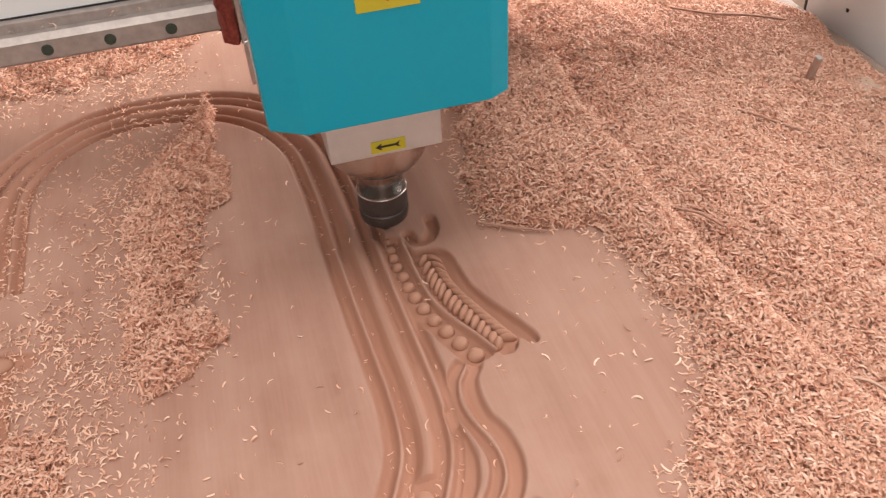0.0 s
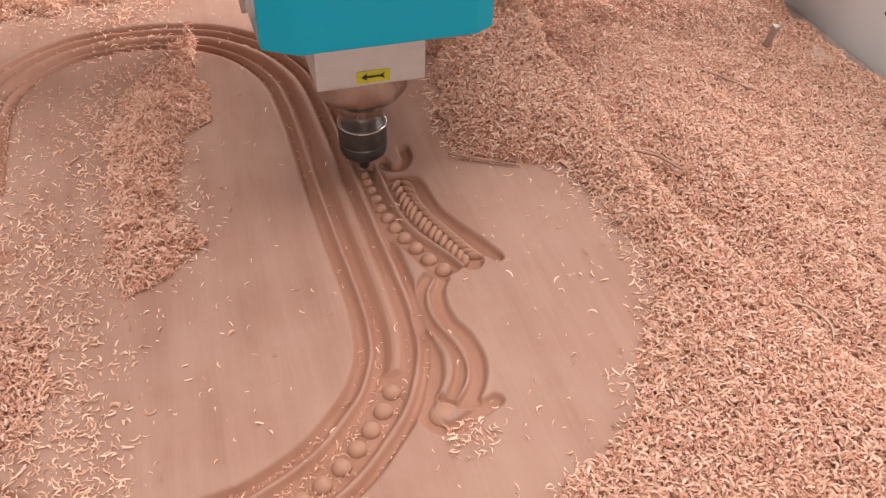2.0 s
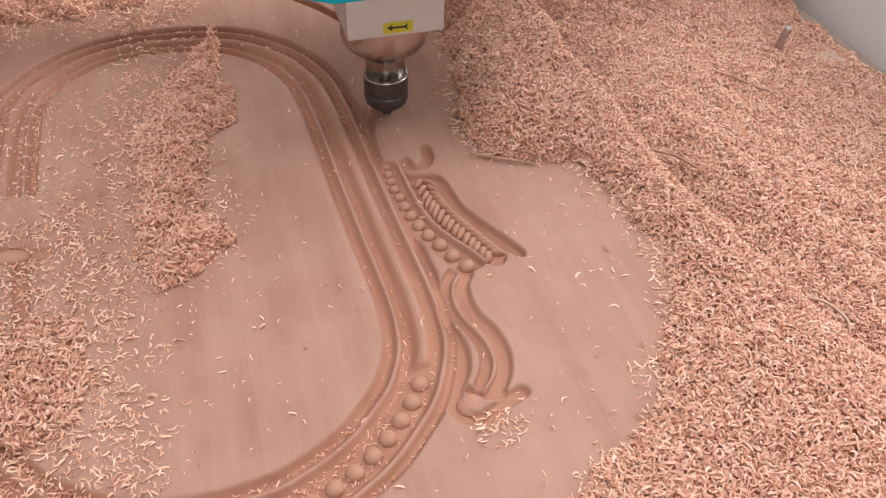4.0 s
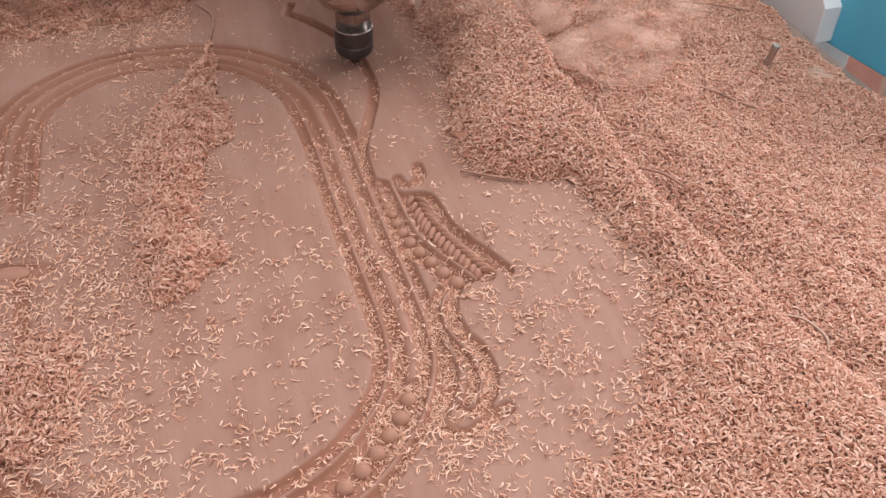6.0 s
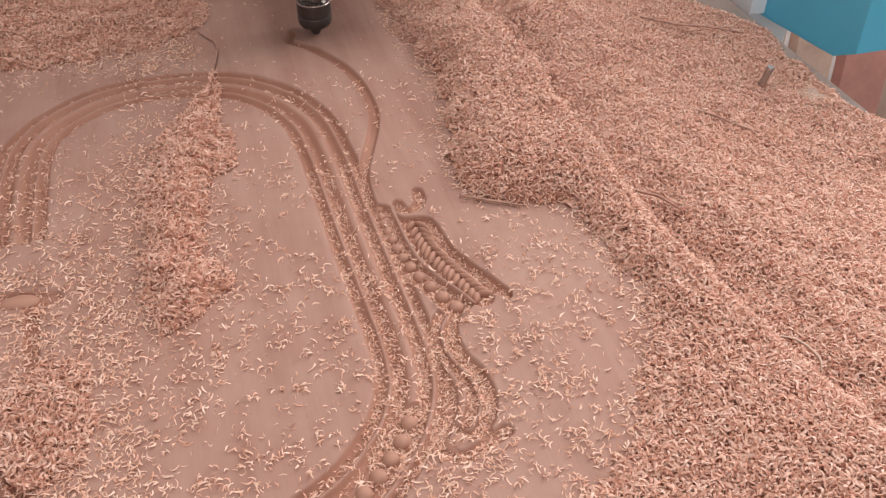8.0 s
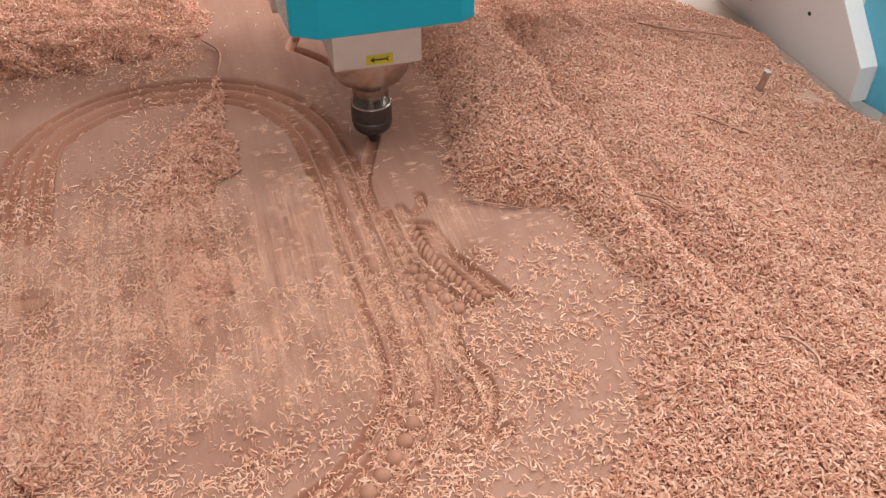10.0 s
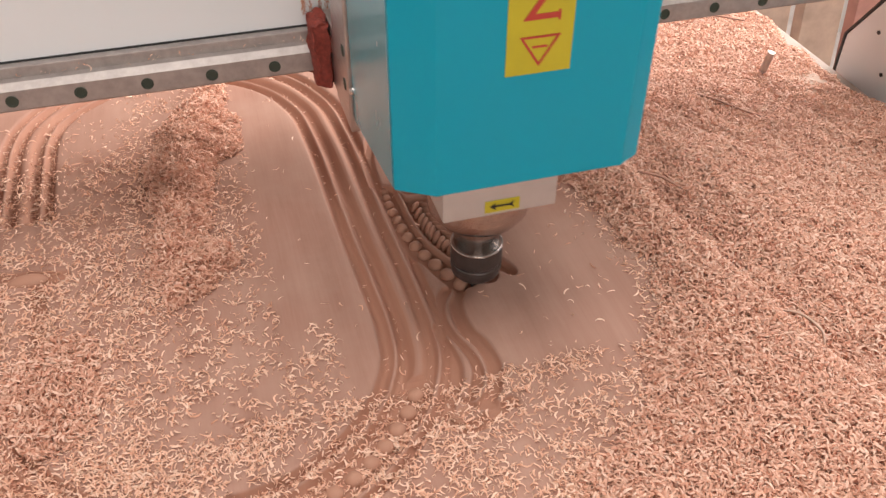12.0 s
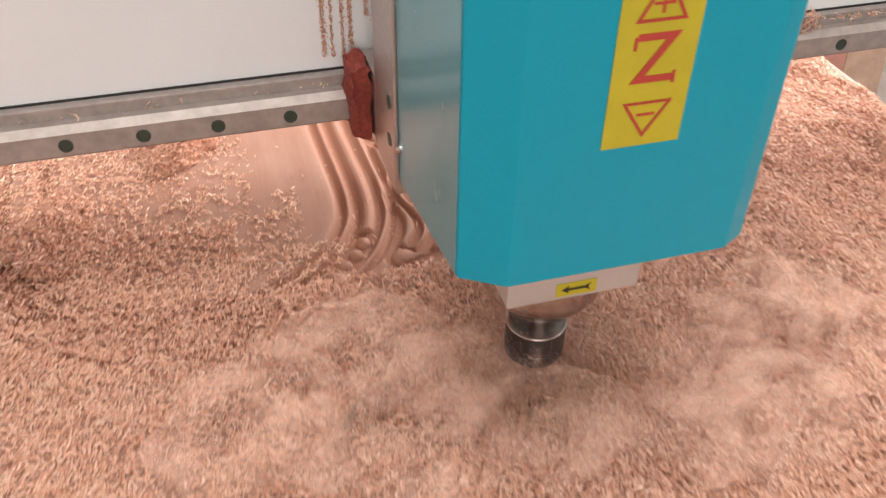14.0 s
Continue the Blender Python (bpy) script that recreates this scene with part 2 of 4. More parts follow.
MOULD_Z = (0, -0.0003, -0.0008, -0.003, -0.0055, -0.006, -0.0042, -0.0012, -0.0008, -0.0014, -0.005, -0.0066, -0.006, -0.0036, -0.0016, -0.0009, -0.0017, -0.004, -0.0064, -0.0062, -0.0038, -0.0012, -0.0008, -0.0016, -0.005, -0.006, -0.004, -0.0006, 0)
SWEEP = smooth_curve([(0.106, 0.665), (0.107, 0.700), (0.112, 0.728), (0.1276, 0.7706), (0.1436, 0.815), (0.152, 0.855), (0.151, 0.915), (0.140, 0.972), (0.117, 1.022), (0.0873, 1.064), (0.076, 1.076), (0.085, 1.103)])
WHEAT_RIM = smooth_curve([(0.1137, 0.6616), (0.1083, 0.6485), (0.108, 0.6263), (0.1085, 0.6035), (0.108, 0.5803), (0.1090, 0.5556), (0.1156, 0.5319), (0.1235, 0.5126), (0.132, 0.4902), (0.1395, 0.4756), (0.149, 0.469), (0.162, 0.4713), (0.170, 0.476), (0.1745, 0.471), (0.183, 0.471), (0.1899, 0.4767), (0.193, 0.4845), (0.1978, 0.4819), (0.2025, 0.4761), (0.209, 0.4765), (0.2115, 0.4843), (0.206, 0.4986), (0.195, 0.5206), (0.183, 0.5436), (0.1746, 0.5668), (0.1712, 0.5915), (0.1692, 0.6097), (0.163, 0.6224), (0.148, 0.629), (0.134, 0.632), (0.127, 0.652), (0.1137, 0.6616)], 4)
BEAD_LINE = smooth_curve([(0.1533, 0.4836), (0.1448, 0.4998), (0.1382, 0.5157), (0.1311, 0.5329), (0.1258, 0.5493), (0.1217, 0.5665), (0.1185, 0.584), (0.1173, 0.6004), (0.1153, 0.6145), (0.1145, 0.6307), (0.1146, 0.6447), (0.1150, 0.657)])
STEM = smooth_curve([(0.1704, 0.4815), (0.1608, 0.5025), (0.1489, 0.5235), (0.138, 0.5474), (0.1329, 0.5714), (0.1298, 0.6006), (0.1288, 0.6273), (0.1275, 0.6461), (0.1286, 0.6668)])
EAR_TOP = smooth_curve([(0.1795, 0.4960), (0.1735, 0.5159), (0.1665, 0.5361), (0.1593, 0.555), (0.153, 0.578), (0.149, 0.5982), (0.147, 0.6224)])
EAR_LEFT = smooth_curve([(0.1725, 0.4845), (0.1635, 0.5043), (0.1557, 0.5231), (0.1475, 0.5429), (0.1415, 0.5625), (0.1375, 0.5849), (0.1360, 0.6143)])
EAR_RIGHT = smooth_curve([(0.1930, 0.4915), (0.1867, 0.5046), (0.1797, 0.5219), (0.1714, 0.5418), (0.1633, 0.564), (0.1586, 0.5849), (0.1580, 0.6093)])
SCROLL_A = smooth_curve([(0.1463, 0.4675), (0.139, 0.4564), (0.1356, 0.4365), (0.1377, 0.4145), (0.1454, 0.3951), (0.148, 0.3725), (0.1447, 0.3542), (0.1373, 0.3396), (0.1273, 0.3298)])
SCROLL_B = smooth_curve([(0.1350, 0.4740), (0.1264, 0.4629), (0.1205, 0.4443), (0.1213, 0.4218), (0.1282, 0.4005), (0.1334, 0.3817), (0.1322, 0.364), (0.126, 0.3495), (0.1189, 0.3393)])
SCROLL_C = smooth_curve([(0.1148, 0.4279), (0.1149, 0.4069), (0.115, 0.3868), (0.1123, 0.3682), (0.1076, 0.3558), (0.1015, 0.3466)])
FILLET = smooth_curve([(0.1391, 0.4677), (0.1295, 0.4536), (0.1255, 0.4363), (0.1273, 0.4179), (0.1342, 0.3974), (0.1386, 0.3795), (0.1382, 0.3616), (0.133, 0.3474), (0.1219, 0.3342)])
LEAF = smooth_curve([(0.1178, 0.4136), (0.1221, 0.3974), (0.1239, 0.3803), (0.1223, 0.3641), (0.1187, 0.3526), (0.1105, 0.3404)])
HOOK = smooth_curve([(0.0993, 0.3404), (0.093, 0.3304), (0.0932, 0.3186), (0.1016, 0.3084), (0.1145, 0.3081), (0.1312, 0.3159), (0.1492, 0.3237)])
CRESCENT = smooth_curve([(0.1087, 0.3374), (0.1144, 0.3299), (0.1241, 0.326), (0.1348, 0.3266)])
CURL = smooth_curve([(0.1628, 0.672), (0.1612, 0.6541), (0.1514, 0.641), (0.1398, 0.642), (0.1358, 0.6556)])
SIDE_STEM = smooth_curve([(-0.250, 0.588), (-0.248, 0.560), (-0.244, 0.505), (-0.2416, 0.4248), (-0.242, 0.36)])
SIDE_STEM_B = smooth_curve([(-0.288, 0.588), (-0.285, 0.52), (-0.282, 0.43), (-0.282, 0.36)])


def step_to(t, a, b):
    k = np.clip((t - a) / (b - a), 0, 1)
    return k * k * (3 - 2 * k)


def bead_tops(line, n, r0, r1):
    lengths = np.concatenate([[0], np.cumsum(np.hypot(*np.diff(line, axis=0).T))])
    want = np.cumsum(np.linspace(r0, r1, n) * 2)
    want = (want - want[0]) / (want[-1] - want[0]) * lengths[-1]
    return [(np.interp(w, lengths, line[:, 0]), np.interp(w, lengths, line[:, 1]), r) for w, r in zip(want, np.linspace(r0, r1, n))]


SUNK = 0.0085


def frame_offset(x, y):
    """How far outside the oval's inner edge each place lies; negative within it."""
    near = (x > -0.35) & (x < 0.15) & (y > 0.20) & (y < 1.06)
    d = np.full(x.shape, 9.0)
    q, _ = curve_distance(x[near], y[near], FRAME_EDGE)
    d[near] = np.where(inside(x[near], y[near], FRAME_EDGE), -q, q)
    return d


def carved(x, y):
    """The height of the panel's carved face."""
    x, y = np.asarray(x, float), np.asarray(y, float)
    shape = x.shape
    x, y = x.ravel(), y.ravel()
    z = np.zeros(x.shape)

    def cut(mask, values):
        z[mask] = np.minimum(z[mask], values)

    # the moulded frame: four flutes round a long oval, open on its far side
    d = frame_offset(x, y)
    m = (d > -0.0062) & (d < 0.068) & ~((x < -0.12) & (y > 0.43) & (y < 0.692))
    prof = 1.4 * np.interp(d[m], MOULD_D, MOULD_Z)
    beaded = (y[m] < 0.374) & (d[m] > 0.0216) & (d[m] < 0.048)
    prof = np.where(beaded, np.minimum(prof, -0.0078), prof)
    near_end = (x[m] < -0.12) & (y[m] > 0.5)
    prof *= np.where(near_end, step_to(y[m], 0.692, 0.702), 1)
    z[m] = prof

    def groove(line, half, depth, box):
        s = (x > box[0]) & (x < box[1]) & (y > box[2]) & (y < box[3])
        q, _ = curve_distance(x[s], y[s], line)
        z[s] = np.minimum(z[s], -depth * (1 - step_to(q, half * 0.45, half)))

    groove(SWEEP, 0.0085, 0.0060, (0.06, 0.18, 0.64, 1.15))
    groove(SCROLL_A, 0.0088, 0.0062, (0.08, 0.18, 0.28, 0.49))
    groove(SCROLL_B, 0.0070, 0.0060, (0.08, 0.18, 0.28, 0.49))
    groove(SCROLL_C, 0.0090, 0.0060, (0.06, 0.18, 0.28, 0.45))
    groove(HOOK, 0.0085, 0.0055, (0.05, 0.18, 0.27, 0.36))
    groove(CRESCENT, 0.0055, 0.0060, (0.05, 0.18, 0.27, 0.36))
    groove(CURL, 0.0080, 0.0066, (0.11, 0.19, 0.60, 0.69))
    groove(SIDE_STEM, 0.0095, 0.005, (-0.28, -0.20, 0.33, 0.61))
    groove(SIDE_STEM_B, 0.0095, 0.005, (-0.32, -0.26, 0.33, 0.61))
    groove(np.array([(-0.300, 0.612), (-0.232, 0.599)]), 0.015, 0.006, (-0.33, -0.18, 0.57, 0.64))
    # a thin fillet and a leaf-shaped rib that stand between the scroll's flutes
    s = (x > 0.08) & (x < 0.17) & (y > 0.30) & (y < 0.49)
    q, _ = curve_distance(x[s], y[s], FILLET)
    z[s] = np.maximum(z[s], -0.0004 - 0.007 * step_to(q, 0.0006, 0.0030))
    q, along = curve_distance(x[s], y[s], LEAF)
    wide = 0.0016 + 0.0052 * np.sin(math.pi * np.clip(along, 0.02, 1) ** 0.9) ** 0.8
    z[s] = np.maximum(z[s], -0.0006 - 0.007 * step_to(q / wide, 0.15, 1.0))
    # the sunk field of the wheat ear, with beads, stem and paired grains
    s = (x > 0.09) & (x < 0.225) & (y > 0.44) & (y < 0.69)
    xs, ys, zs = x[s], y[s], z[s]
    field = inside(xs, ys, WHEAT_RIM)
    q, _ = curve_distance(xs, ys, WHEAT_RIM)
    zs = np.where(field, np.minimum(zs, -SUNK * step_to(q, -0.001, 0.0028)), zs)
    q, along = curve_distance(xs, ys, STEM)
    zs = np.where(q < 0.0034, np.maximum(zs, -0.0006 - 0.008 * step_to(q, 0.0010, 0.0032)), zs)
    z[s] = zs
    return z.reshape(shape)


PANEL_THICK = 0.045


def build_panel():
    xs = np.concatenate([np.arange(-0.78, -0.33, 0.03), np.arange(-0.33, 0.05, 0.0016), np.arange(0.05, 0.215, 0.0011), np.arange(0.215, 0.380, 0.02)])
    ys = np.concatenate([np.arange(-0.45, 0.26, 0.03), np.arange(0.26, 0.69, 0.0012), np.arange(0.69, 1.13, 0.0016), np.arange(1.13, 1.66, 0.03)])
    gx, gy = np.meshgrid(xs, ys)
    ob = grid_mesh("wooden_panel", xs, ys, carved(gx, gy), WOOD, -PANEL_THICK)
    # beads and grains left standing in the sunk fields
    dome = lathe_bm([(math.cos(a), math.sin(a)) for a in (-0.5, 0.0, 0.25, 0.5, 0.75, 1.0, 1.25, 1.45)], 20)
    first = mesh_object("bead", dome, CUT_WOOD, ob, smooth=True)
    stones = []
    for k in range(9):
        a = radians(-26 - 6.1 * k)
        rr = np.linspace(0.15, 0.22, 141)
        px, py = -0.097 + rr * math.cos(a), 0.440 + rr * math.sin(a)
        i = int(np.argmin(np.abs(frame_offset(px, py) - 0.0365)))
        stones.append(("bead", px[i], py[i], -0.0080, 0.0078, 0.0078, 0.0068, 0))
    stones += [("bead", bx, by, -SUNK, r, r, r * 0.92, 0) for bx, by, r in bead_tops(BEAD_LINE, 12, 0.0082, 0.0050)]
    stones += [("boss", 0.1065, 0.3235, -0.006, 0.0125, 0.0115, 0.0068, 0), ("boss", 0.1495, 0.6575, -0.006, 0.0060, 0.0060, 0.0055, 0), ("boss", -0.262, 0.6045, -0.006, 0.020, 0.011, 0.0075, 0), ("boss", -0.269, 0.698, -0.0075, 0.0085, 0.0075, 0.006, 0)]
    n = 16
    for k in range(n):
        i = int(k / (n - 1) * (len(EAR_TOP) - 1))
        mid, l, r, size = EAR_TOP[i], EAR_LEFT[i], EAR_RIGHT[i], 1.0 - 0.22 * k / (n - 1)
        for tip, half, high, lean in ((l, 0.0047, 0.0076, 8), (r, 0.0036, 0.0074, 0)):
            c, d = (mid + tip) / 2, tip - mid
            stones.append(("grain", c[0], c[1], -SUNK, np.hypot(*d) * 0.60, half * size, high, math.degrees(math.atan2(d[1], d[0])) + lean))
    for k, (name, bx, by, bz, sx, sy, sz, turn) in enumerate(stones):
        o = first if k == 0 else new(name, first.data)
        o.parent = ob
        o.matrix_basis = pose(bx, by, bz, 0, 0, turn) @ Matrix.Diagonal((sx, sy, sz, 1))
    return tagged(ob, "pale reddish wood panel carved with fluted oval and wheat ear", "wood panel")


# ---- heaps of shavings ----
RIDGE_Y = (-0.4, 0.10, 0.20, 0.237, 0.264, 0.287, 0.325, 0.345, 0.397, 0.447, 0.475, 0.533, 0.565, 0.605, 0.620, 0.636, 0.66, 0.686, 0.709, 0.751, 0.79, 0.844, 0.92, 0.98, 1.166, 1.8)
RIDGE_X = (0.10, 0.12, 0.150, 0.178, 0.224, 0.258, 0.262, 0.295, 0.322, 0.337, 0.335, 0.330, 0.325, 0.308, 0.262, 0.230, 0.213, 0.204, 0.211, 0.228, 0.236, 0.250, 0.257, 0.240, 0.235, 0.24)
CREST_Y = (-0.4, 0.25, 0.323, 0.3875, 0.46, 0.55, 0.656, 0.748, 0.88, 1.07, 1.8)
CREST_X = (0.47, 0.430, 0.417, 0.404, 0.386, 0.378, 0.365, 0.360, 0.361, 0.353, 0.35)


def right_heap(x, y):
    """The height of the long heap along the panel's edge and of the layer on the bed beside it; below -0.045 there is none."""
    wob = (value_noise(x, y, 0.035, 3) - 0.5) * 0.022
    inner = np.interp(y, RIDGE_Y, RIDGE_X) + wob
    crest = np.interp(y, CREST_Y, CREST_X) + (value_noise(y, 0 * y, 0.06, 4) - 0.5) * 0.007 + (value_noise(y, 0 * y, 0.017, 6) - 0.5) * 0.004
    top = 0.021 + 0.008 * (value_noise(x, y, 0.12, 5) - 0.5) + 0.012 * step_to(y, 0.55, 0.75) * (1 - step_to(y, 0.95, 1.15))
    up = np.clip((x - inner) / np.maximum(0.02, crest - inner), 0, 1)
    bluff = step_to(y, 0.60, 0.68) * (1 - step_to(y, 0.92, 1.1))
    top = top + 0.012 * bluff
    rise = top * (1 - (1 - up) ** (2.2 + 2.2 * bluff))
    fall = crest + 0.036
    low = -0.014 - 0.018 * step_to(x, 0.46, 0.80) + 0.014 * (value_noise(x, y, 0.10, 8) - 0.5) + 0.007 * (value_noise(x, y, 0.03, 9) - 0.5)
    low = low + 0.012 * step_to(x, fall, fall + 0.07) * (1 - step_to(x, 0.5, 0.6))
    down = step_to(x, crest, fall)
    z = np.where(x < crest, rise, top * (1 - down) + low * down)
    z = z + 0.005 * (value_noise(x, y, 0.018, 12) - 0.5) * np.clip(up * 3, 0, 1)
    edge = 0.822 + 0.02 * (value_noise(x, y, 0.05, 15) - 0.5) - 0.55 * np.clip(y - 0.97, 0, 0.3)
    z = np.where(x > edge, -0.06, z - 0.010 * step_to(x, edge - 0.02, edge))
    return np.where(x < inner, -0.06, z)


def left_heaps(x, y):
    """The heaps that lie on the panel inside and outside the oval."""
    wob = (value_noise(x, y, 0.03, 21) - 0.5) * 0.024
    spine = np.interp(y, (0.52, 0.57, 0.62, 0.685, 0.745, 0.78, 0.86, 0.92, 0.965), (-0.115, -0.100, -0.112, -0.103, -0.100, -0.090, -0.075, -0.055, -0.030))
    wide = np.interp(y, (0.51, 0.54, 0.57, 0.62, 0.685, 0.745, 0.78, 0.86, 0.92, 0.965), (0.012, 0.030, 0.046, 0.036, 0.038, 0.052, 0.060, 0.045, 0.024, 0.008)) * (y > 0.51) * (y < 0.965)
    a = 0.021 * (1 - step_to(np.abs(x - spine + wob) / np.maximum(0.004, wide), 0.1, 1.05)) * (wide > 0.004) * step_to(y, 0.505, 0.555)
    b = 0.0 * x
    c = 0.0045 * (1 - step_to(np.hypot((x + 0.225 + wob) / 0.07, (y - 0.44 + wob) / 0.11), 0.2, 1.0)) * (0.5 + value_noise(x, y, 0.04, 23))
    d = 0.018 * (1 - step_to(np.hypot((x + 0.25 + wob) / 0.26, (y - 1.20 + wob * 2) / 0.13), 0.3, 1.0))
    e = 0.020 * step_to(y + wob, 1.17, 1.25) * np.maximum(step_to(-x, 0.04, 0.07), step_to(y, 1.34, 1.42))
    z = np.maximum.reduce([a, b, c, d, e * np.ones_like(x)])
    z = z * (0.75 + 0.5 * value_noise(x, y, 0.02, 25))
    return np.where(z > 0.002, z, -0.06)


def build_heaps():
    xs, ys = np.arange(0.08, 0.86, 0.006), np.arange(-0.40, 1.70, 0.006)
    gx, gy = np.meshgrid(xs, ys)
    ob = grid_mesh("shavings_heap", xs, ys, right_heap(gx, gy) - 0.005, HEAP)
    tagged(ob, "long heap of pinkish wood shavings along the panel edge", "wood shavings", kind="stuff")
    xs, ys = np.arange(-0.62, 0.24, 0.006), np.arange(0.26, 1.70, 0.006)
    gx, gy = np.meshgrid(xs, ys)
    ob = grid_mesh("shavings_heap", xs, ys, left_heaps(gx, gy) - 0.005, HEAP)
    tagged(ob, "low heaps of pinkish wood shavings lying on the carved panel", "wood shavings", kind="stuff")


def chip_shapes(n, rs):
    """Small curled strips: five cross-lines each, bent upwards and sideways."""
    out = []
    for _ in range(n):
        length, width = rs.uniform(0.0058, 0.0112), rs.uniform(0.0011, 0.0021)
        bend, sway, twist = rs.uniform(0.4, 3.6), rs.uniform(-3.2, 3.2), rs.uniform(-1.2, 1.2)
        s = np.linspace(-0.5, 0.5, 5)
        x = length * np.sin(bend * s) / bend
        y = length * (np.cos(sway * s) - 1) / (abs(sway) + 0.3) * np.sign(sway)
        z = length * (np.cos(bend * s) - math.cos(bend / 2)) / bend * rs.choice([-0.7, 0.5, 0.8, 1])
        w = width * (1 - 1.3 * s ** 2) / 2
        a = twist * s + rs.uniform(-0.4, 0.4)
        left = np.stack([x, y + w * np.cos(a), z + w * np.sin(a)], 1)
        right = np.stack([x, y - w * np.cos(a), z - w * np.sin(a)], 1)
        out.append(np.concatenate([left, right]))
    return np.array(out)


CHIP_QUADS = np.array([(k, k + 1, k + 6, k + 5) for k in range(4)])


def chips(name, x, y, z, normal_tilt, label, material=CHIP, seed=1, size=1.0):
    """One body of loose shavings at the given places."""
    rs = np.random.RandomState(seed)
    shapes = chip_shapes(60, rs)
    n = len(x)
    v = shapes[rs.randint(0, len(shapes), n)] * (rs.uniform(0.65, 1.25, n) * size)[:, None, None]
    roll, pitch, yaw = rs.normal(0, 0.5, n), rs.normal(0, normal_tilt, n), rs.uniform(0, 2 * math.pi, n)

    def turn(v, i, j, a):
        c, s = np.cos(a)[:, None], np.sin(a)[:, None]
        p, q = v[:, :, i].copy(), v[:, :, j].copy()
        v[:, :, i], v[:, :, j] = c * p - s * q, s * p + c * q

    turn(v, 1, 2, roll)
    turn(v, 0, 2, pitch)
    turn(v, 0, 1, yaw)
    v += np.stack([x, y, z], 1)[:, None, :]
    quads = (CHIP_QUADS[None] + 10 * np.arange(n)[:, None, None]).reshape(-1, 4)
    return tagged(array_mesh(name, v.reshape(-1, 3), quads, material, True), label, "wood shavings", kind="stuff")


def scatter(n, x0, x1, y0, y1, density, rs):
    """Places drawn with a density from 0 to 1 over a stretch of the plan."""
    x, y = rs.uniform(x0, x1, n), rs.uniform(y0, y1, n)
    keep = rs.rand(n) < density(x, y)
    return x[keep], y[keep]


def build_shavings():
    rs = np.random.RandomState(11)
    x, y = scatter(380000, 0.12, 0.84, -0.05, 1.45, lambda x, y: np.where(right_heap(x, y) > -0.05, 1 - 0.2 * step_to(y, 0.8, 1.3), 0), rs)
    z = right_heap(x, y) + rs.uniform(-0.0025, 0.003, len(x))
    chips("loose_shavings", x, y, z, 0.42, "curled pinkish shavings covering the long heap", seed=31, size=1.0)
    x, y = scatter(300000, -0.62, 0.24, 0.26, 1.5, lambda x, y: np.where(left_heaps(x, y) > -0.05, 1, 0), rs)
    z = left_heaps(x, y) + rs.uniform(-0.0025, 0.003, len(x))
    chips("loose_shavings", x, y, z, 0.45, "curled pinkish shavings covering the low heaps", seed=32, size=1.0)

    def strewn(x, y):
        base = 1.0 * step_to(-x, 0.10, 0.20) * (1 - step_to(y, 0.80, 0.95)) + 0.6 * step_to(-x, 0.03, 0.12) * step_to(y, 0.98, 1.08)
        base = base + 1.6 * step_to(-x, 0.13, 0.20) * (1 - step_to(y, 0.46, 0.56)) + 0.55 * (1 - step_to(np.abs(x + 0.11), 0.03, 0.075)) * step_to(y, 0.5, 0.55)
        edge = np.interp(y, RIDGE_Y, RIDGE_X) - x
        base = base + 0.8 * (1 - step_to(edge, 0.0, 0.03)) * (edge > -0.02)
        base = base + 0.035
        base = base * (0.3 + 1.2 * value_noise(x, y, 0.03, 41)) * (1 - 0.72 * step_to(y, 0.62, 0.70) * step_to(-x, 0.14, 0.19) * (1 - step_to(y, 1.02, 1.08)))
        d = np.hypot(x - 0.118, y - 0.296)
        return np.where((x > -0.03) & (x < 0.20) & (y > 0.33) & (y < 1.2), 0.012, base) + 0.8 * (d < 0.022)

    x, y = scatter(80000, -0.62, 0.36, 0.0, 1.25, strewn, rs)
    z = carved(x, y) + 0.0012
    chips("strewn_shavings", x, y, z, 0.25, "single pinkish shavings strewn on the panel", CHIP_FRESH, 33, 0.82)

    # small ones in the valleys of the flutes, for fine dust and added shade
    def caught(x, y):
        d = frame_offset(x, y)
        valley = np.minimum.reduce([np.abs(d - v) for v in (0.0062, 0.0218, 0.0462, 0.0612)])
        side = 1 - 0.85 * step_to(x, -0.06, 0.0)
        side = np.where(y < 0.41, 0.25 + 0.75 * step_to(-x, -0.06, 0.02), np.where(y < 0.69, 0.06, side))
        bowl = (y < 0.374) & (d > 0.0205) & (d < 0.0455) & (x < 0.07)
        cut_here = ~((x < -0.12) & (y > 0.43) & (y < 0.70))
        return np.where(cut_here & ((valley < 0.0024) | bowl), side * (0.25 + 0.75 * value_noise(x, y, 0.03, 43)), 0)

    x, y = scatter(60000, -0.33, 0.13, 0.22, 1.04, caught, rs)
    chips("strewn_shavings", x, y, carved(x, y) + 0.0008, 0.3, "small shavings added in the carved flutes for dust and shade", CHIP, 34, 0.6)


# ---- shavings that the cutter blows over the panel ----
def blown_density(x, y):
    edge = np.interp(y, RIDGE_Y, RIDGE_X) - x
    return np.where(edge > 0, 0.35 + 0.65 * value_noise(x, y, 0.022, 51), 0)


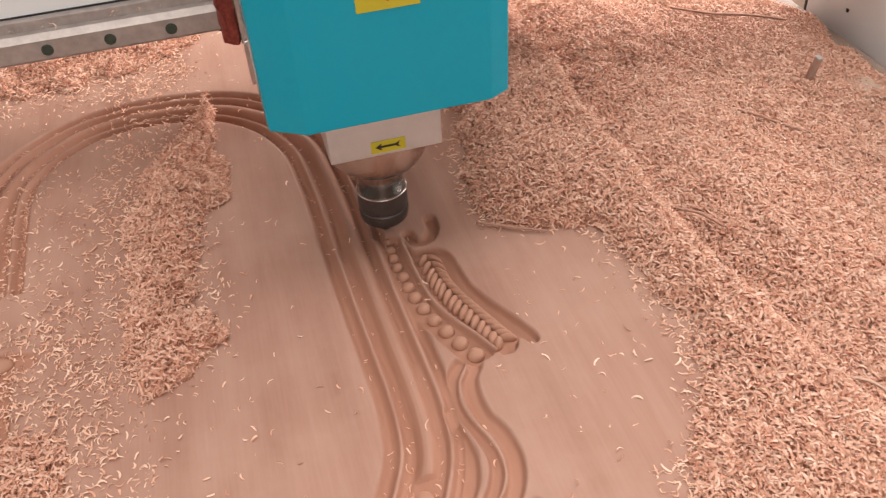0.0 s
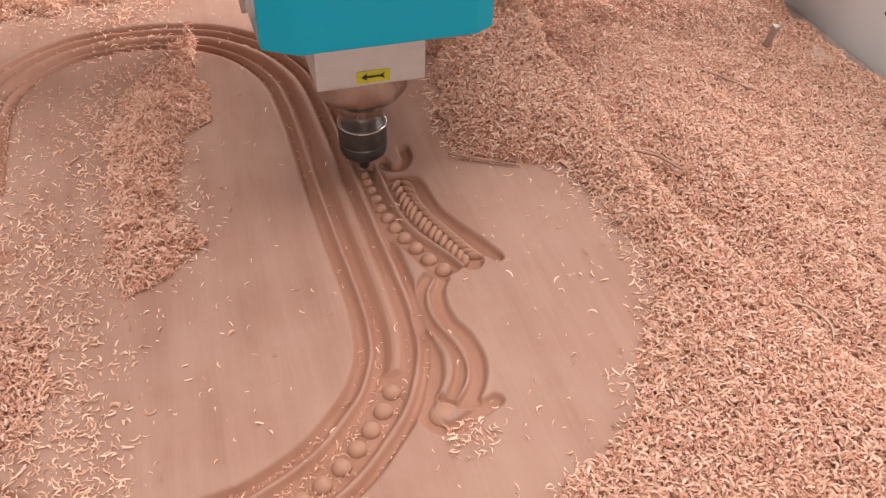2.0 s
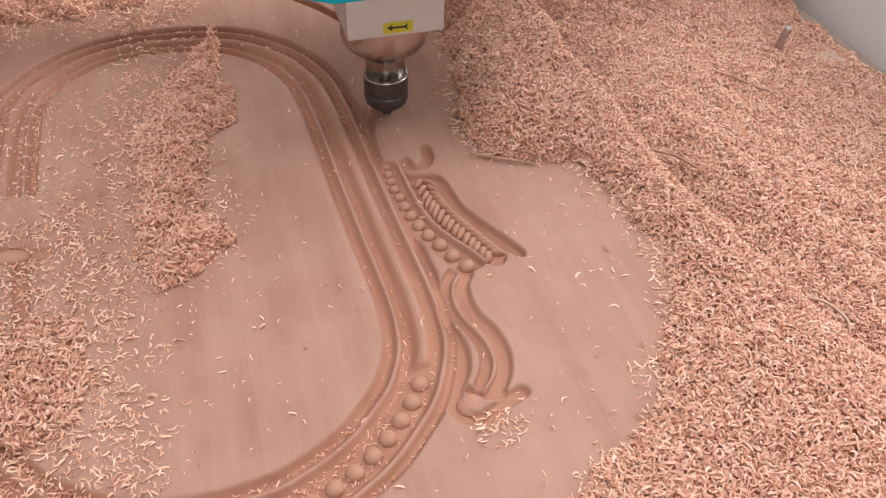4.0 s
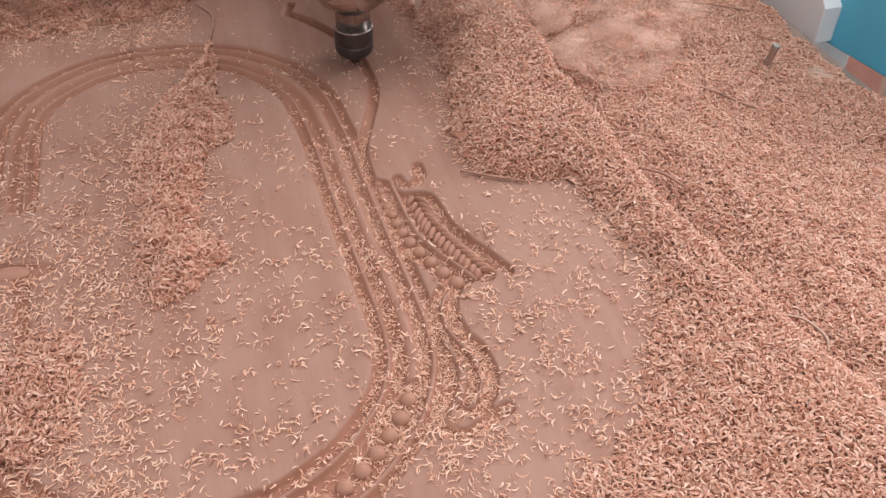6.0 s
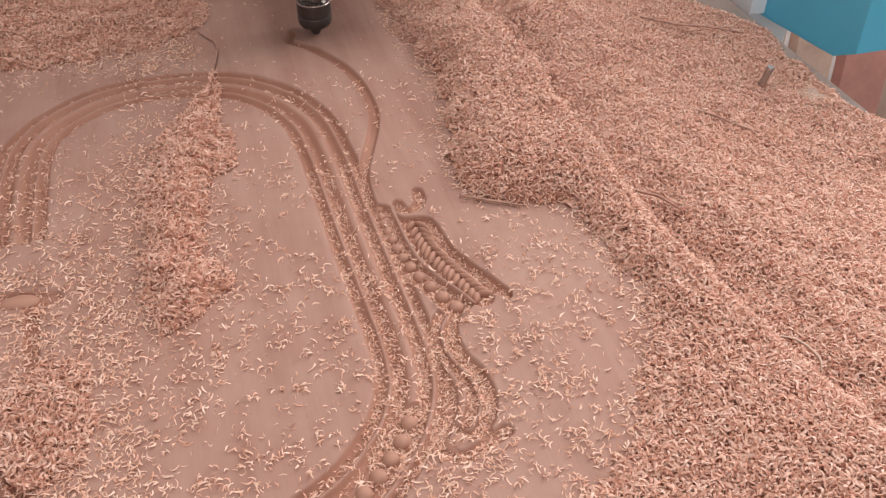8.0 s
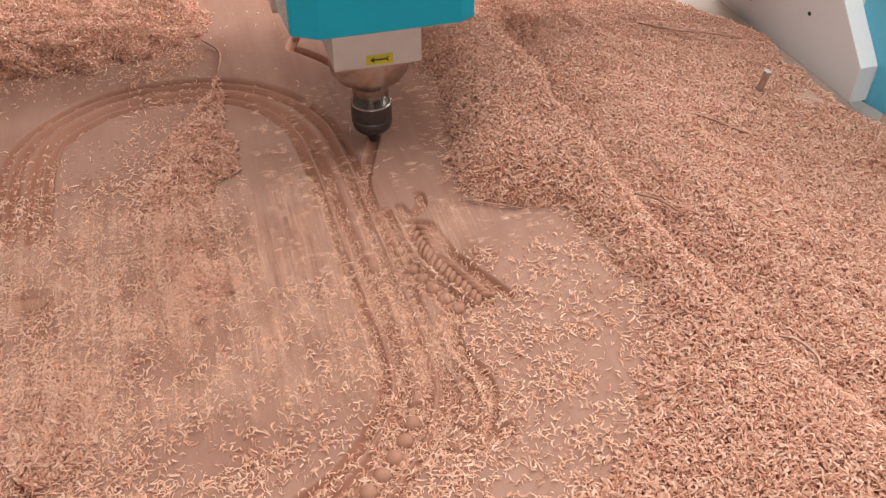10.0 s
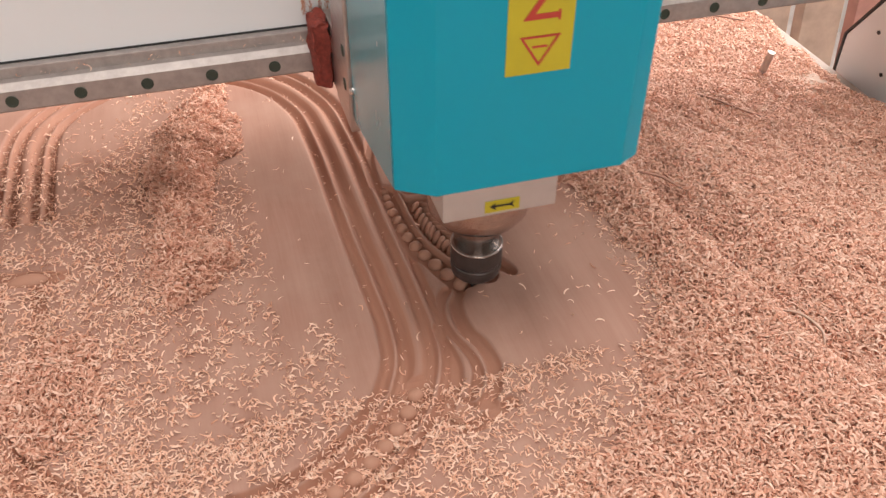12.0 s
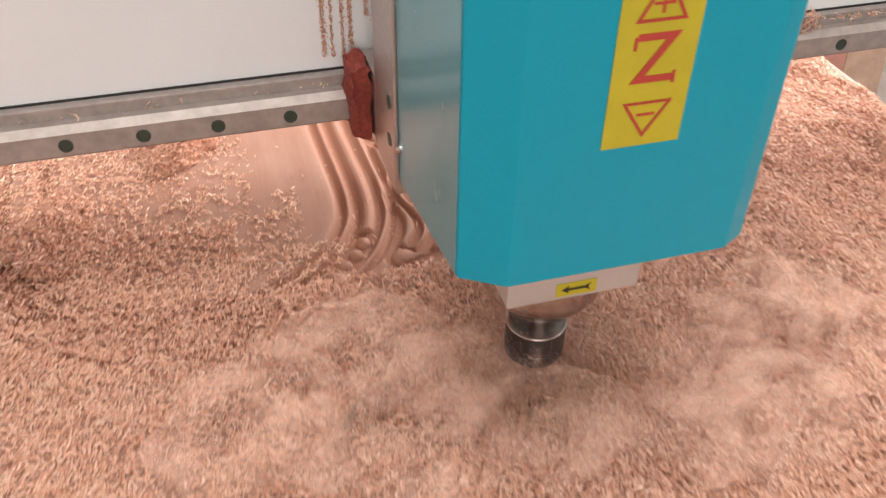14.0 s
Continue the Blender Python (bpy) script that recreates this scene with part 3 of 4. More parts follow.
def blown(n, x0, x1, y0, y1, seed, factor=1.0):
    rs = np.random.RandomState(seed)
    x, y = scatter(n, x0, x1, y0, y1, lambda a, b: 0.55 * factor * blown_density(a, b) ** 2, rs)
    # most of them lie in twos, threes and fours
    k = rs.choice([1, 2, 3, 4, 6], len(x), p=[0.35, 0.25, 0.2, 0.12, 0.08])
    x = np.clip(np.repeat(x, k) + rs.normal(0, 0.0032, k.sum()), x0 - 0.004, x1 + 0.004)
    y = np.repeat(y, k) + rs.normal(0, 0.0032, k.sum())
    return chips("blown_shavings", x, y, carved(x, y) + 0.0016, 0.35, "pinkish shavings blown across the carved panel", CHIP_FRESH, seed, 0.85)


ZONES = {"far": (-0.03, 0.30, 0.56, 0.95), "upper": (-0.03, 0.33, 0.46, 0.56), "middle": (0.02, 0.34, 0.36, 0.46), "lower": (0.05, 0.30, 0.27, 0.36), "side": (-0.31, -0.03, 0.36, 0.80), "front": (-0.31, 0.05, 0.05, 0.36), "side_low": (-0.03, 0.02, 0.36, 0.46), "front_low": (0.05, 0.26, 0.05, 0.27)}
SWEPT = {"far": (9.9, 10.45), "upper": (10.48, 10.95), "middle": (11.03, 11.47), "lower": (12.03, 12.47)}
BLOWN = []


def build_blown():
    """Layers of shavings, zone by zone: shavings a square metre, the time at which they come down."""
    seed = 100
    for land, amount in ((5.0, dict(far=2500, upper=4000, middle=5000, lower=7000, side=3500, front=5000, side_low=2500, front_low=7000)), (5.8, dict(far=3000, upper=12000, middle=13000, lower=15000, side=9000, front=15000, side_low=11000, front_low=15000)), (9.7, dict(upper=16000, middle=20000, lower=24000, side=16000, front=30000, side_low=20000, front_low=24000)), (10.2, dict(front=34000, front_low=26000))):
        for zone, per in amount.items():
            x0, x1, y0, y1 = ZONES[zone]
            seed += 1
            ob = blown(int(per * 2.4 * (x1 - x0) * (y1 - y0)), x0, x1, y0, y1, seed)
            BLOWN.append((ob, land, SWEPT.get(zone)))
    # small ones that settle in the carved hollows
    for k, (y0, y1, swept) in enumerate(((0.46, 0.75, (10.48, 10.95)), (0.27, 0.46, (11.5, 12.2)))):
        rs = np.random.RandomState(85 + k)
        x, y = scatter(26000, 0.03, 0.215, y0, y1, lambda a, b: np.where(carved(a, b) < -0.0045, 0.15 + 0.55 * value_noise(a, b, 0.012, 53), 0), rs)
        BLOWN.append((chips("blown_shavings", x, y, carved(x, y) + 0.0008, 0.4, "small pinkish shavings lying in the carved hollows", CHIP_FRESH, 86 + k, 0.55), 5.8, swept))
    rs = np.random.RandomState(9)
    for k, (x0, x1, y0, y1) in enumerate(((-0.45, -0.05, -0.15, 0.42), (-0.05, 0.26, -0.15, 0.30))):
        x, y = scatter(26000, x0, x1, y0, y1, lambda a, b: 0.35 + 0.65 * value_noise(a, b, 0.03, 71), rs)
        z = 0.001 + 0.007 * value_noise(x, y, 0.04, 72) * rs.rand(len(x))
        BLOWN.append((chips("blown_shavings", x, y, z, 0.4, "thick drift of pinkish shavings thrown over the panel", CHIP, 90 + k), 13.35 + 0.1 * k, None))


def build_dust(name, n, centre, spread, seed, label):
    """A haze of fine wood dust: tiny flecks, thickest in the middle."""
    rs = np.random.RandomState(seed)
    p = rs.normal(0, 1, (n, 3)) * np.array(spread)
    p[:, :2] += 0.3 * np.array(spread[:2]) * np.stack([np.sin(p[:, 1] * 60), np.cos(p[:, 0] * 50)], 1)
    p[:, 2] = np.abs(p[:, 2])
    p += np.array(centre)
    a, b = rs.normal(0, 1, (n, 3)), rs.normal(0, 1, (n, 3))
    a /= np.linalg.norm(a, axis=1)[:, None]
    b -= a * (a * b).sum(1)[:, None]
    b /= np.linalg.norm(b, axis=1)[:, None]
    r = rs.uniform(0.0002, 0.0005, n)[:, None]
    co = np.stack([p - a * r, p - b * r, p + a * r, p + b * r], 1).reshape(-1, 3)
    ob = array_mesh(name, co, np.arange(4 * n).reshape(-1, 4), DUST, False)
    return tagged(ob, label, "wood dust", kind="stuff")


def haze_material():
    a = Mat("dust_haze", 1.0)
    clear = a.t.nodes.new("ShaderNodeBsdfTransparent")
    body = a.t.nodes.new("ShaderNodeBsdfDiffuse")
    body.inputs[0].default_value = (0.86, 0.56, 0.44, 1)
    both = a.t.nodes.new("ShaderNodeMixShader")
    n = a.noise(22, 4, 0.55)
    thick = a.ramp(n, (0.40, (0, 0, 0)), (0.68, (0.32, 0.32, 0.32)))
    a.link(thick, both.inputs[0])
    a.link(clear.outputs[0], both.inputs[1])
    a.link(body.outputs[0], both.inputs[2])
    a.link(both.outputs[0], a.t.nodes["Material Output"].inputs[0])
    return a.m


HAZE = haze_material()


def build_haze(places, seed, label):
    """Billows of thin dust: a few lumpy shells."""
    rs = random.Random(seed)
    bm = bmesh.new()
    for x, y, z, r in places:
        made = bmesh.ops.create_icosphere(bm, subdivisions=4, radius=1.0)
        for v in made["verts"]:
            n = noise.noise(v.co * 1.7 + Vector((x, y, z)) * 60)
            v.co = v.co * (1 + 0.35 * n)
            v.co = Vector((x + v.co.x * r * 1.3, y + v.co.y * r, z + v.co.z * r * 0.55))
    return tagged(mesh_object("dust_billow", bm, HAZE, smooth=True), label, "wood dust", kind="stuff")


# ---- the machine ----
def build_bed():
    bed = tagged(new("machine_bed"), "wide flat bed of the routing machine under the panel", "machine bed")
    part("bed_board", box_bm(-1.0, 0.835, -1.15, 2.75, -0.075, -PANEL_THICK - 0.001, 0.003), BED, bed)
    part("bed_frame", box_bm(-0.98, 0.78, -1.13, 2.73, -0.20, -0.0755, 0.004), WHITE, bed, "white painted steel frame")
    for x in (-0.9, 0.66):
        for y in (-1.0, 2.5):
            part("leg", box_bm(x, x + 0.1, y, y + 0.1, -0.85, -0.2005, 0.004), WHITE, bed)
    return bed


def text_mesh(name, body, size, m, material, parent):
    cu = bpy.data.curves.new(name, "FONT")
    cu.body, cu.size, cu.extrude, cu.align_x, cu.align_y, cu.offset = body, size, 0.00025, "CENTER", "CENTER", 0.0002
    tmp = new(name + "_tmp", cu)
    bpy.context.view_layer.update()
    me = bpy.data.meshes.new_from_object(tmp.evaluated_get(bpy.context.evaluated_depsgraph_get()))
    bpy.data.objects.remove(tmp)
    me.transform(m)
    me.materials.clear()
    me.materials.append(material)
    ob = new(name, me)
    ob.parent = parent
    return ob


def triangle_outline(cx, cz, w, h, up, y, thick=0.0016):
    """A thin triangular line on an upright face."""
    pts = [(-w / 2, -h / 2), (w / 2, -h / 2), (0, h / 2)] if up else [(-w / 2, h / 2), (w / 2, h / 2), (0, -h / 2)]
    inner = [(p[0] * 0.80, (p[1] - (-h / 6 if up else h / 6)) * 0.80 + (-h / 6 if up else h / 6)) for p in pts]
    bm = bmesh.new()
    for yy in (y, y - 0.0004):
        o = [bm.verts.new((cx + a, yy, cz + b)) for a, b in pts]
        i = [bm.verts.new((cx + a, yy, cz + b)) for a, b in inner]
        for k in range(3):
            j = (k + 1) % 3
            bm.faces.new((o[k], o[j], i[j], i[k]))
    bmesh.ops.recalc_face_normals(bm, faces=bm.faces)
    return bm


def build_head():
    head = tagged(new("router_head"), "teal covered router head with yellow Z label cutting the panel", "router head")
    # cover: chamfered front edges, underside rising towards the front
    poly = [(-0.096, 0.070), (-0.096, -0.083), (-0.068, -0.100), (0.083, -0.100), (0.101, -0.090), (0.101, 0.070)]
    bm = prism_bm(poly, 0.189, 0.64)
    for v in bm.verts:
        if v.co.z < 0.2 and v.co.y > 0:
            v.co.z = 0.158
    bmesh.ops.bevel(bm, geom=[e for e in bm.edges], offset=0.0016, segments=2, affect="EDGES", profile=0.7)
    cover = part("cover", bm, TEAL, head, "teal painted sheet metal cover")
    # thin sheet over the cover's side that carries the painted reflection
    part("side_panel", prism_bm([(-0.081, 0.1905), (0.069, 0.160), (0.069, 0.638), (-0.081, 0.638)], -0.0968, -0.0961, "x"), SIDE, cover, "glossy teal side panel with grey reflection painted in")
    for k in range(3):
        z = 0.352 + 0.022 * k
        part("side_mark", prism_bm([(-0.045, z + 0.030), (-0.037, z + 0.036), (0.006, z + 0.006), (0.002, z)], -0.0974, -0.0969, "x"), BLACKINK, cover, "black printed bar")
    for y, z in ((0.057, 0.326), (0.066, 0.192), (0.057, 0.46)):
        screw = part("screw", lathe_bm([(0.004, 0), (0.004, 0.0014), (0.0025, 0.003)], 16), CHROME, cover)
        screw.matrix_basis = pose(-0.0968, y, z, 0, -90, 0)
    label = part("axis_label", prism_bm([(-0.0185, 0.2825), (0.0295, 0.2825), (0.0295, 0.391), (-0.0185, 0.391)], -0.1009, -0.1002, "y"), YELLOW, head, "yellow printed label")
    text_mesh("letter", "Z", 0.044, pose(0.0055, -0.1011, 0.3355, 90, 0, 0) @ Matrix.Diagonal((0.95, 0.95, 1, 1)), REDINK, label)
    # slab ends of the printed letter
    part("serif", box_bm(-0.0082, -0.0064, -0.1014, -0.1010, 0.3425, 0.3500), REDINK, label)
    part("serif", box_bm(0.0174, 0.0192, -0.1014, -0.1010, 0.3210, 0.3285), REDINK, label)
    part("plus_triangle", triangle_outline(0.0055, 0.3715, 0.030, 0.027, True, -0.1011), REDINK, label)
    part("minus_triangle", triangle_outline(0.0055, 0.2995, 0.030, 0.023, False, -0.1011), REDINK, label)
    plus = box_bm(-0.0005, 0.0115, -0.1014, -0.1010, 0.3672, 0.3688)
    part("plus_sign", box_bm(0.0047, 0.0063, -0.1014, -0.1010, 0.3625, 0.3735, bm=plus), REDINK, label)
    part("minus_sign", box_bm(0.0, 0.011, -0.1014, -0.1010, 0.3020, 0.3036), REDINK, label)
    # carriage plate behind the cover, with bolt holes and a worn red wiper
    plate = part("carriage_plate", box_bm(-0.100, 0.100, 0.0715, 0.140, 0.146, 0.60, 0.002), STEEL, head, "brushed steel carriage plate")
    for y, z in ((0.086, 0.222), (0.088, 0.188), (0.086, 0.33), (0.088, 0.40)):
        hole = part("bolt_head", lathe_bm([(0.0055, 0), (0.0055, 0.001), (0.003, 0.0012)], 18), HOLE, plate)
        hole.matrix_basis = pose(-0.0998, y, z, 0, -90, 0)
    for sx in (-1, 1):
        bm = box_bm(min(sx * 0.1005, sx * 0.117), max(sx * 0.1005, sx * 0.117), 0.150, 0.188, 0.152, 0.216, 0.003, 3)
        bmesh.ops.subdivide_edges(bm, edges=list(bm.edges), cuts=5, use_grid_fill=True)
        for v in bm.verts:
            v.co += Vector(noise.noise_vector(v.co * 160)) * 0.006
        part("rail_wiper", bm, FELT, head, "red wiper clotted with wood dust", True)
    part("bearing_block", box_bm(-0.1, 0.1, 0.1405, 0.189, 0.150, 0.215, 0.002), STEEL, head)
    # spindle
    body = part("spindle_body", box_bm(-0.0505, 0.0505, -0.058, 0.048, 0.127, 0.30, 0.0022), ALU, head, "square grey aluminium spindle body")
    tag = part("arrow_label", box_bm(-0.014, 0.017, -0.0586, -0.0581, 0.1305, 0.1425, 0.0002), YELLOW, body, "yellow label with a black arrow")
    bm = prism_bm([(-0.010, 0.1366), (-0.0045, 0.1402), (-0.0050, 0.1376), (0.0080, 0.1376), (0.0120, 0.1400), (0.0105, 0.1366), (0.0120, 0.1332), (0.0080, 0.1356), (-0.0050, 0.1356), (-0.0045, 0.1330)], -0.0591, -0.0587, "y")
    part("arrow", bm, BLACKINK, tag)
    part("spindle_nose", lathe_bm([(0.047, 0.1268), (0.0475, 0.121), (0.0478, 0.104), (0.0465, 0.097), (0.041, 0.089), (0.030, 0.081), (0.0235, 0.077), (0.0220, 0.074), (0.0220, 0.0480)], 48), CHROME, head, "polished steel spindle nose", True)
    nut = part("collet_nut", lathe_bm([(0.0222, 0.0490), (0.0232, 0.0518), (0.0240, 0.0520), (0.0250, 0.0503), (0.0250, 0.033), (0.0243, 0.0316), (0.0243, 0.0302), (0.0250, 0.0288), (0.0250, 0.0235), (0.0238, 0.0175), (0.0205, 0.0135), (0.012, 0.0105)], 44), BLACK, head, "black collet nut")
    part("nut_ring", lathe_bm([(0.0238, 0.0519), (0.0252, 0.0516), (0.0254, 0.0502), (0.0245, 0.0500)], 44), CHROME, nut, "bright steel ring", True)
    part("cutter", lathe_bm([(0.0085, 0.0104), (0.0085, 0.004), (0.006, 0.002), (0.005, -0.0055), (0.003, -0.007)], 20), BLACK, head, "dark router bit", True)
    return head


RIDERS = []


def build_gantry():
    g = tagged(new("machine_gantry"), "white gantry beam with a steel rail spanning the machine bed", "machine gantry")
    beam = part("beam", box_bm(-1.25, 0.852, 0.200, 0.345, 0.153, 0.66, 0.004), WHITE, g, "white painted beam")
    part("rail_seat", box_bm(-1.25, 0.85, 0.190, 0.1998, 0.150, 0.1945, 0.0015), RAIL, g, "dusty steel seat")
    rail = part("linear_rail", prism_bm([(0.1898, 0.158), (0.1748, 0.158), (0.1735, 0.160), (0.1735, 0.179), (0.177, 0.1815), (0.181, 0.184), (0.1898, 0.184)], -1.24, 0.84, "x"), RAIL, g, "ground steel guide rail")
    for k in range(-18, 15):
        x = -0.048 + 0.06 * k
        bm = lathe_bm([(0.0058, 0), (0.0058, 0.0012), (0.0044, 0.0013), (0.004, 0.0006)], 18)
        b = part("rail_bolt", bm, HOLE, rail)
        b.matrix_basis = pose(x, 0.1738, 0.169, 90, 0, 0)
    part("seam", box_bm(-1.25, 0.85, 0.1985, 0.1999, 0.1946, 0.1962), BLACKINK, g)
    # dust streaks baked onto the paint
    rs = np.random.RandomState(77)
    for x, z0, z1, w in ((0.049, 0.207, 0.36, 0.004), (0.056, 0.206, 0.35, 0.0025), (0.065, 0.205, 0.35, 0.003), (0.072, 0.205, 0.36, 0.0035), (0.086, 0.24, 0.36, 0.003), (0.094, 0.202, 0.36, 0.005)):
        n = int((z1 - z0) * 4200 * w / 0.003)
        cx, cz = x + rs.normal(0, w * 0.32, n), rs.uniform(z0, z1, n)
        r = rs.uniform(0.0003, 0.0007, n)
        a = rs.uniform(0, 6.28, n)
        cor = [np.stack([cx + r * np.cos(a + k * 1.57), np.full(n, 0.1992) - rs.uniform(0, 0.0006, n), cz + r * np.sin(a + k * 1.57) * 1.6], 1) for k in range(4)]
        co = np.stack(cor, 1).reshape(-1, 3)
        ob = array_mesh("dust_streak", co, np.arange(4 * n).reshape(-1, 4), HEAP, False)
        ob.parent = g
        tagged(ob, "streak of clinging wood dust")
    for sx, name in ((1, "side"), (-1, "side")):
        px = 0.853 if sx > 0 else -1.29
        poly = [(-0.015, -0.060), (-0.015, -0.004), (0.09, 0.10), (0.21, 0.20), (0.21, 0.70), (0.345, 0.70), (0.30, 0.085), (0.358, 0.0), (0.358, -0.060)]
        plate = part("side_plate", prism_bm(poly, px, px + 0.03, "x", 0.002), WHITE, g, "white painted side plate")
        rim = [(0.3585, -0.060), (0.3585, 0.0), (0.3005, 0.0855), (0.3045, 0.0875), (0.3625, 0.001), (0.3625, -0.060)]
        part("edge_strip", prism_bm(rim, px - 0.001, px + 0.028, "x"), BLACKINK, plate, "black edge strip")
        for y, z in ((0.30, 0.03), (0.27, -0.02), (0.12, 0.02)):
            bm = lathe_bm([(0.003, 0), (0.003, 0.001), (0.001, 0.0015)], 14)
            b = part("screw", bm, BLACKINK, plate)
            b.matrix_basis = pose(px - 0.0003 if sx > 0 else px + 0.0303, y, z, 0, -90 * sx, 0)
        drive = [(-0.245, -0.02), (-0.20, -0.046), (0.06, -0.075), (0.085, -0.05), (0.085, 0.27), (-0.23, 0.27)]
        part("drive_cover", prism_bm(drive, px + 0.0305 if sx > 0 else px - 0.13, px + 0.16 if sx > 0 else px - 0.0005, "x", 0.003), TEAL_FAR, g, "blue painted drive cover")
        part("foot", box_bm(px + 0.029, px + 0.14, 0.05, 0.34, -0.25, 0.20, 0.004), WHITE, g)
    # shavings caught on the rail
    rs = np.random.RandomState(5)
    n = 900
    x = np.concatenate([rs.uniform(-0.6, 0.84, n // 3), rs.uniform(0.50, 0.84, n - n // 3)])
    ob = chips("rail_shavings", x, rs.uniform(0.183, 0.198, n), 0.1855 + rs.uniform(0, 0.004, n) + 0.004 * (x > 0.5), 0.4, "pinkish shavings caught along the steel rail", CHIP, 61, 0.6)
    RIDERS.append(ob)
    n = 420
    a, r = rs.uniform(0, 6.28, n), rs.rand(n) ** 0.5
    ob = chips("shavings_clump", 0.505 + 0.022 * r * np.cos(a), 0.178 + 0.010 * rs.rand(n), 0.193 + 0.014 * r * np.sin(a) - 0.02 * (rs.rand(n) < 0.25), 0.8, "clump of pinkish shavings hanging on the steel rail", CHIP, 62, 0.6)
    RIDERS.append(ob)
    return g


# ---- small things on the bed ----
def build_bed_things():
    bm = lathe_bm([(0.118, -0.004), (0.120, -0.002), (0.120, 0.004), (0.1185, 0.006)], 72)
    disc = tagged(mesh_object("round_board", bm, PLANKWOOD), "round thin wooden board half buried in shavings", "round board")
    disc.matrix_world = pose(0.672, 0.775, -0.0415, 0, 0.4, 0)
    pin = lathe_bm([(0.0052, -0.012), (0.0052, 0.026), (0.0045, 0.0275)], 16)
    pin = tagged(mesh_object("steel_pin", pin, STEEL, smooth=False), "thin steel pin standing in the shavings", "steel pin")
    pin.matrix_world = pose(0.708, 0.815, -0.024, 6, 8, 0)

    def strip(name, pts, width, label, material):
        line = smooth_curve(pts, 8)
        bm = bmesh.new()
        rows = []
        for k, p in enumerate(line):
            d = line[min(k + 1, len(line) - 1)] - line[max(k - 1, 0)]
            s = np.array([-d[1], d[0], 0]) / max(1e-9, math.hypot(d[0], d[1])) * width / 2
            taper = 0.35 + 0.65 * math.sin(math.pi * (k + 1) / (len(line) + 1))
            rows.append([bm.verts.new(p + s * taper * u + np.array([0, 0, h])) for u, h in ((-1, 0), (-0.5, 0.0018), (0.5, 0.0018), (1, 0))])
        for a, b in zip(rows, rows[1:]):
            for k in range(4):
                j = (k + 1) % 4
                bm.faces.new((a[k], a[j], b[j], b[k]))
        bm.faces.new(rows[0])
        bm.faces.new(rows[-1])
        bmesh.ops.recalc_face_normals(bm, faces=bm.faces)
        return tagged(mesh_object(name, bm, material, smooth=True), label, "wood splinter")

    strip("long_splinter", [(0.515, 0.752, -0.020), (0.545, 0.768, -0.012), (0.580, 0.750, -0.013), (0.610, 0.712, -0.016), (0.640, 0.690, -0.022)], 0.0042, "long curved wood splinter lying on the shavings", SPLINTER)
    strip("long_splinter", [(0.205, 0.645, 0.003), (0.235, 0.626, 0.004), (0.268, 0.608, 0.003)], 0.0032, "dark wood splinter beside the heap", SPLINTER)
    blown_splinter = strip("long_splinter", [(-0.047, 0.962, 0.002), (-0.036, 1.02, 0.004), (-0.028, 1.085, 0.003), (-0.05, 1.13, 0.004)], 0.004, "thin pale splinter at the edge of the shavings", SPLINTER)
    BLOWN.append((blown_splinter, 5.0, None))
    strip("long_splinter", [(0.62, 1.03, -0.012), (0.66, 0.985, -0.008), (0.70, 0.96, -0.006), (0.745, 0.935, -0.010)], 0.006, "long curved wood splinter on the far heap", SPLINTER)
    strip("long_splinter", [(0.43, 0.36, -0.002), (0.445, 0.343, 0.004), (0.452, 0.32, 0.003), (0.446, 0.305, 0.0)], 0.003, "thin curled shaving on the heap", PLANKWOOD)
    strip("long_splinter", [(0.405, 0.605, -0.002), (0.424, 0.585, 0.001), (0.436, 0.56, 0.0)], 0.004, "short wood splinter in the hollow of the heap", SPLINTER)


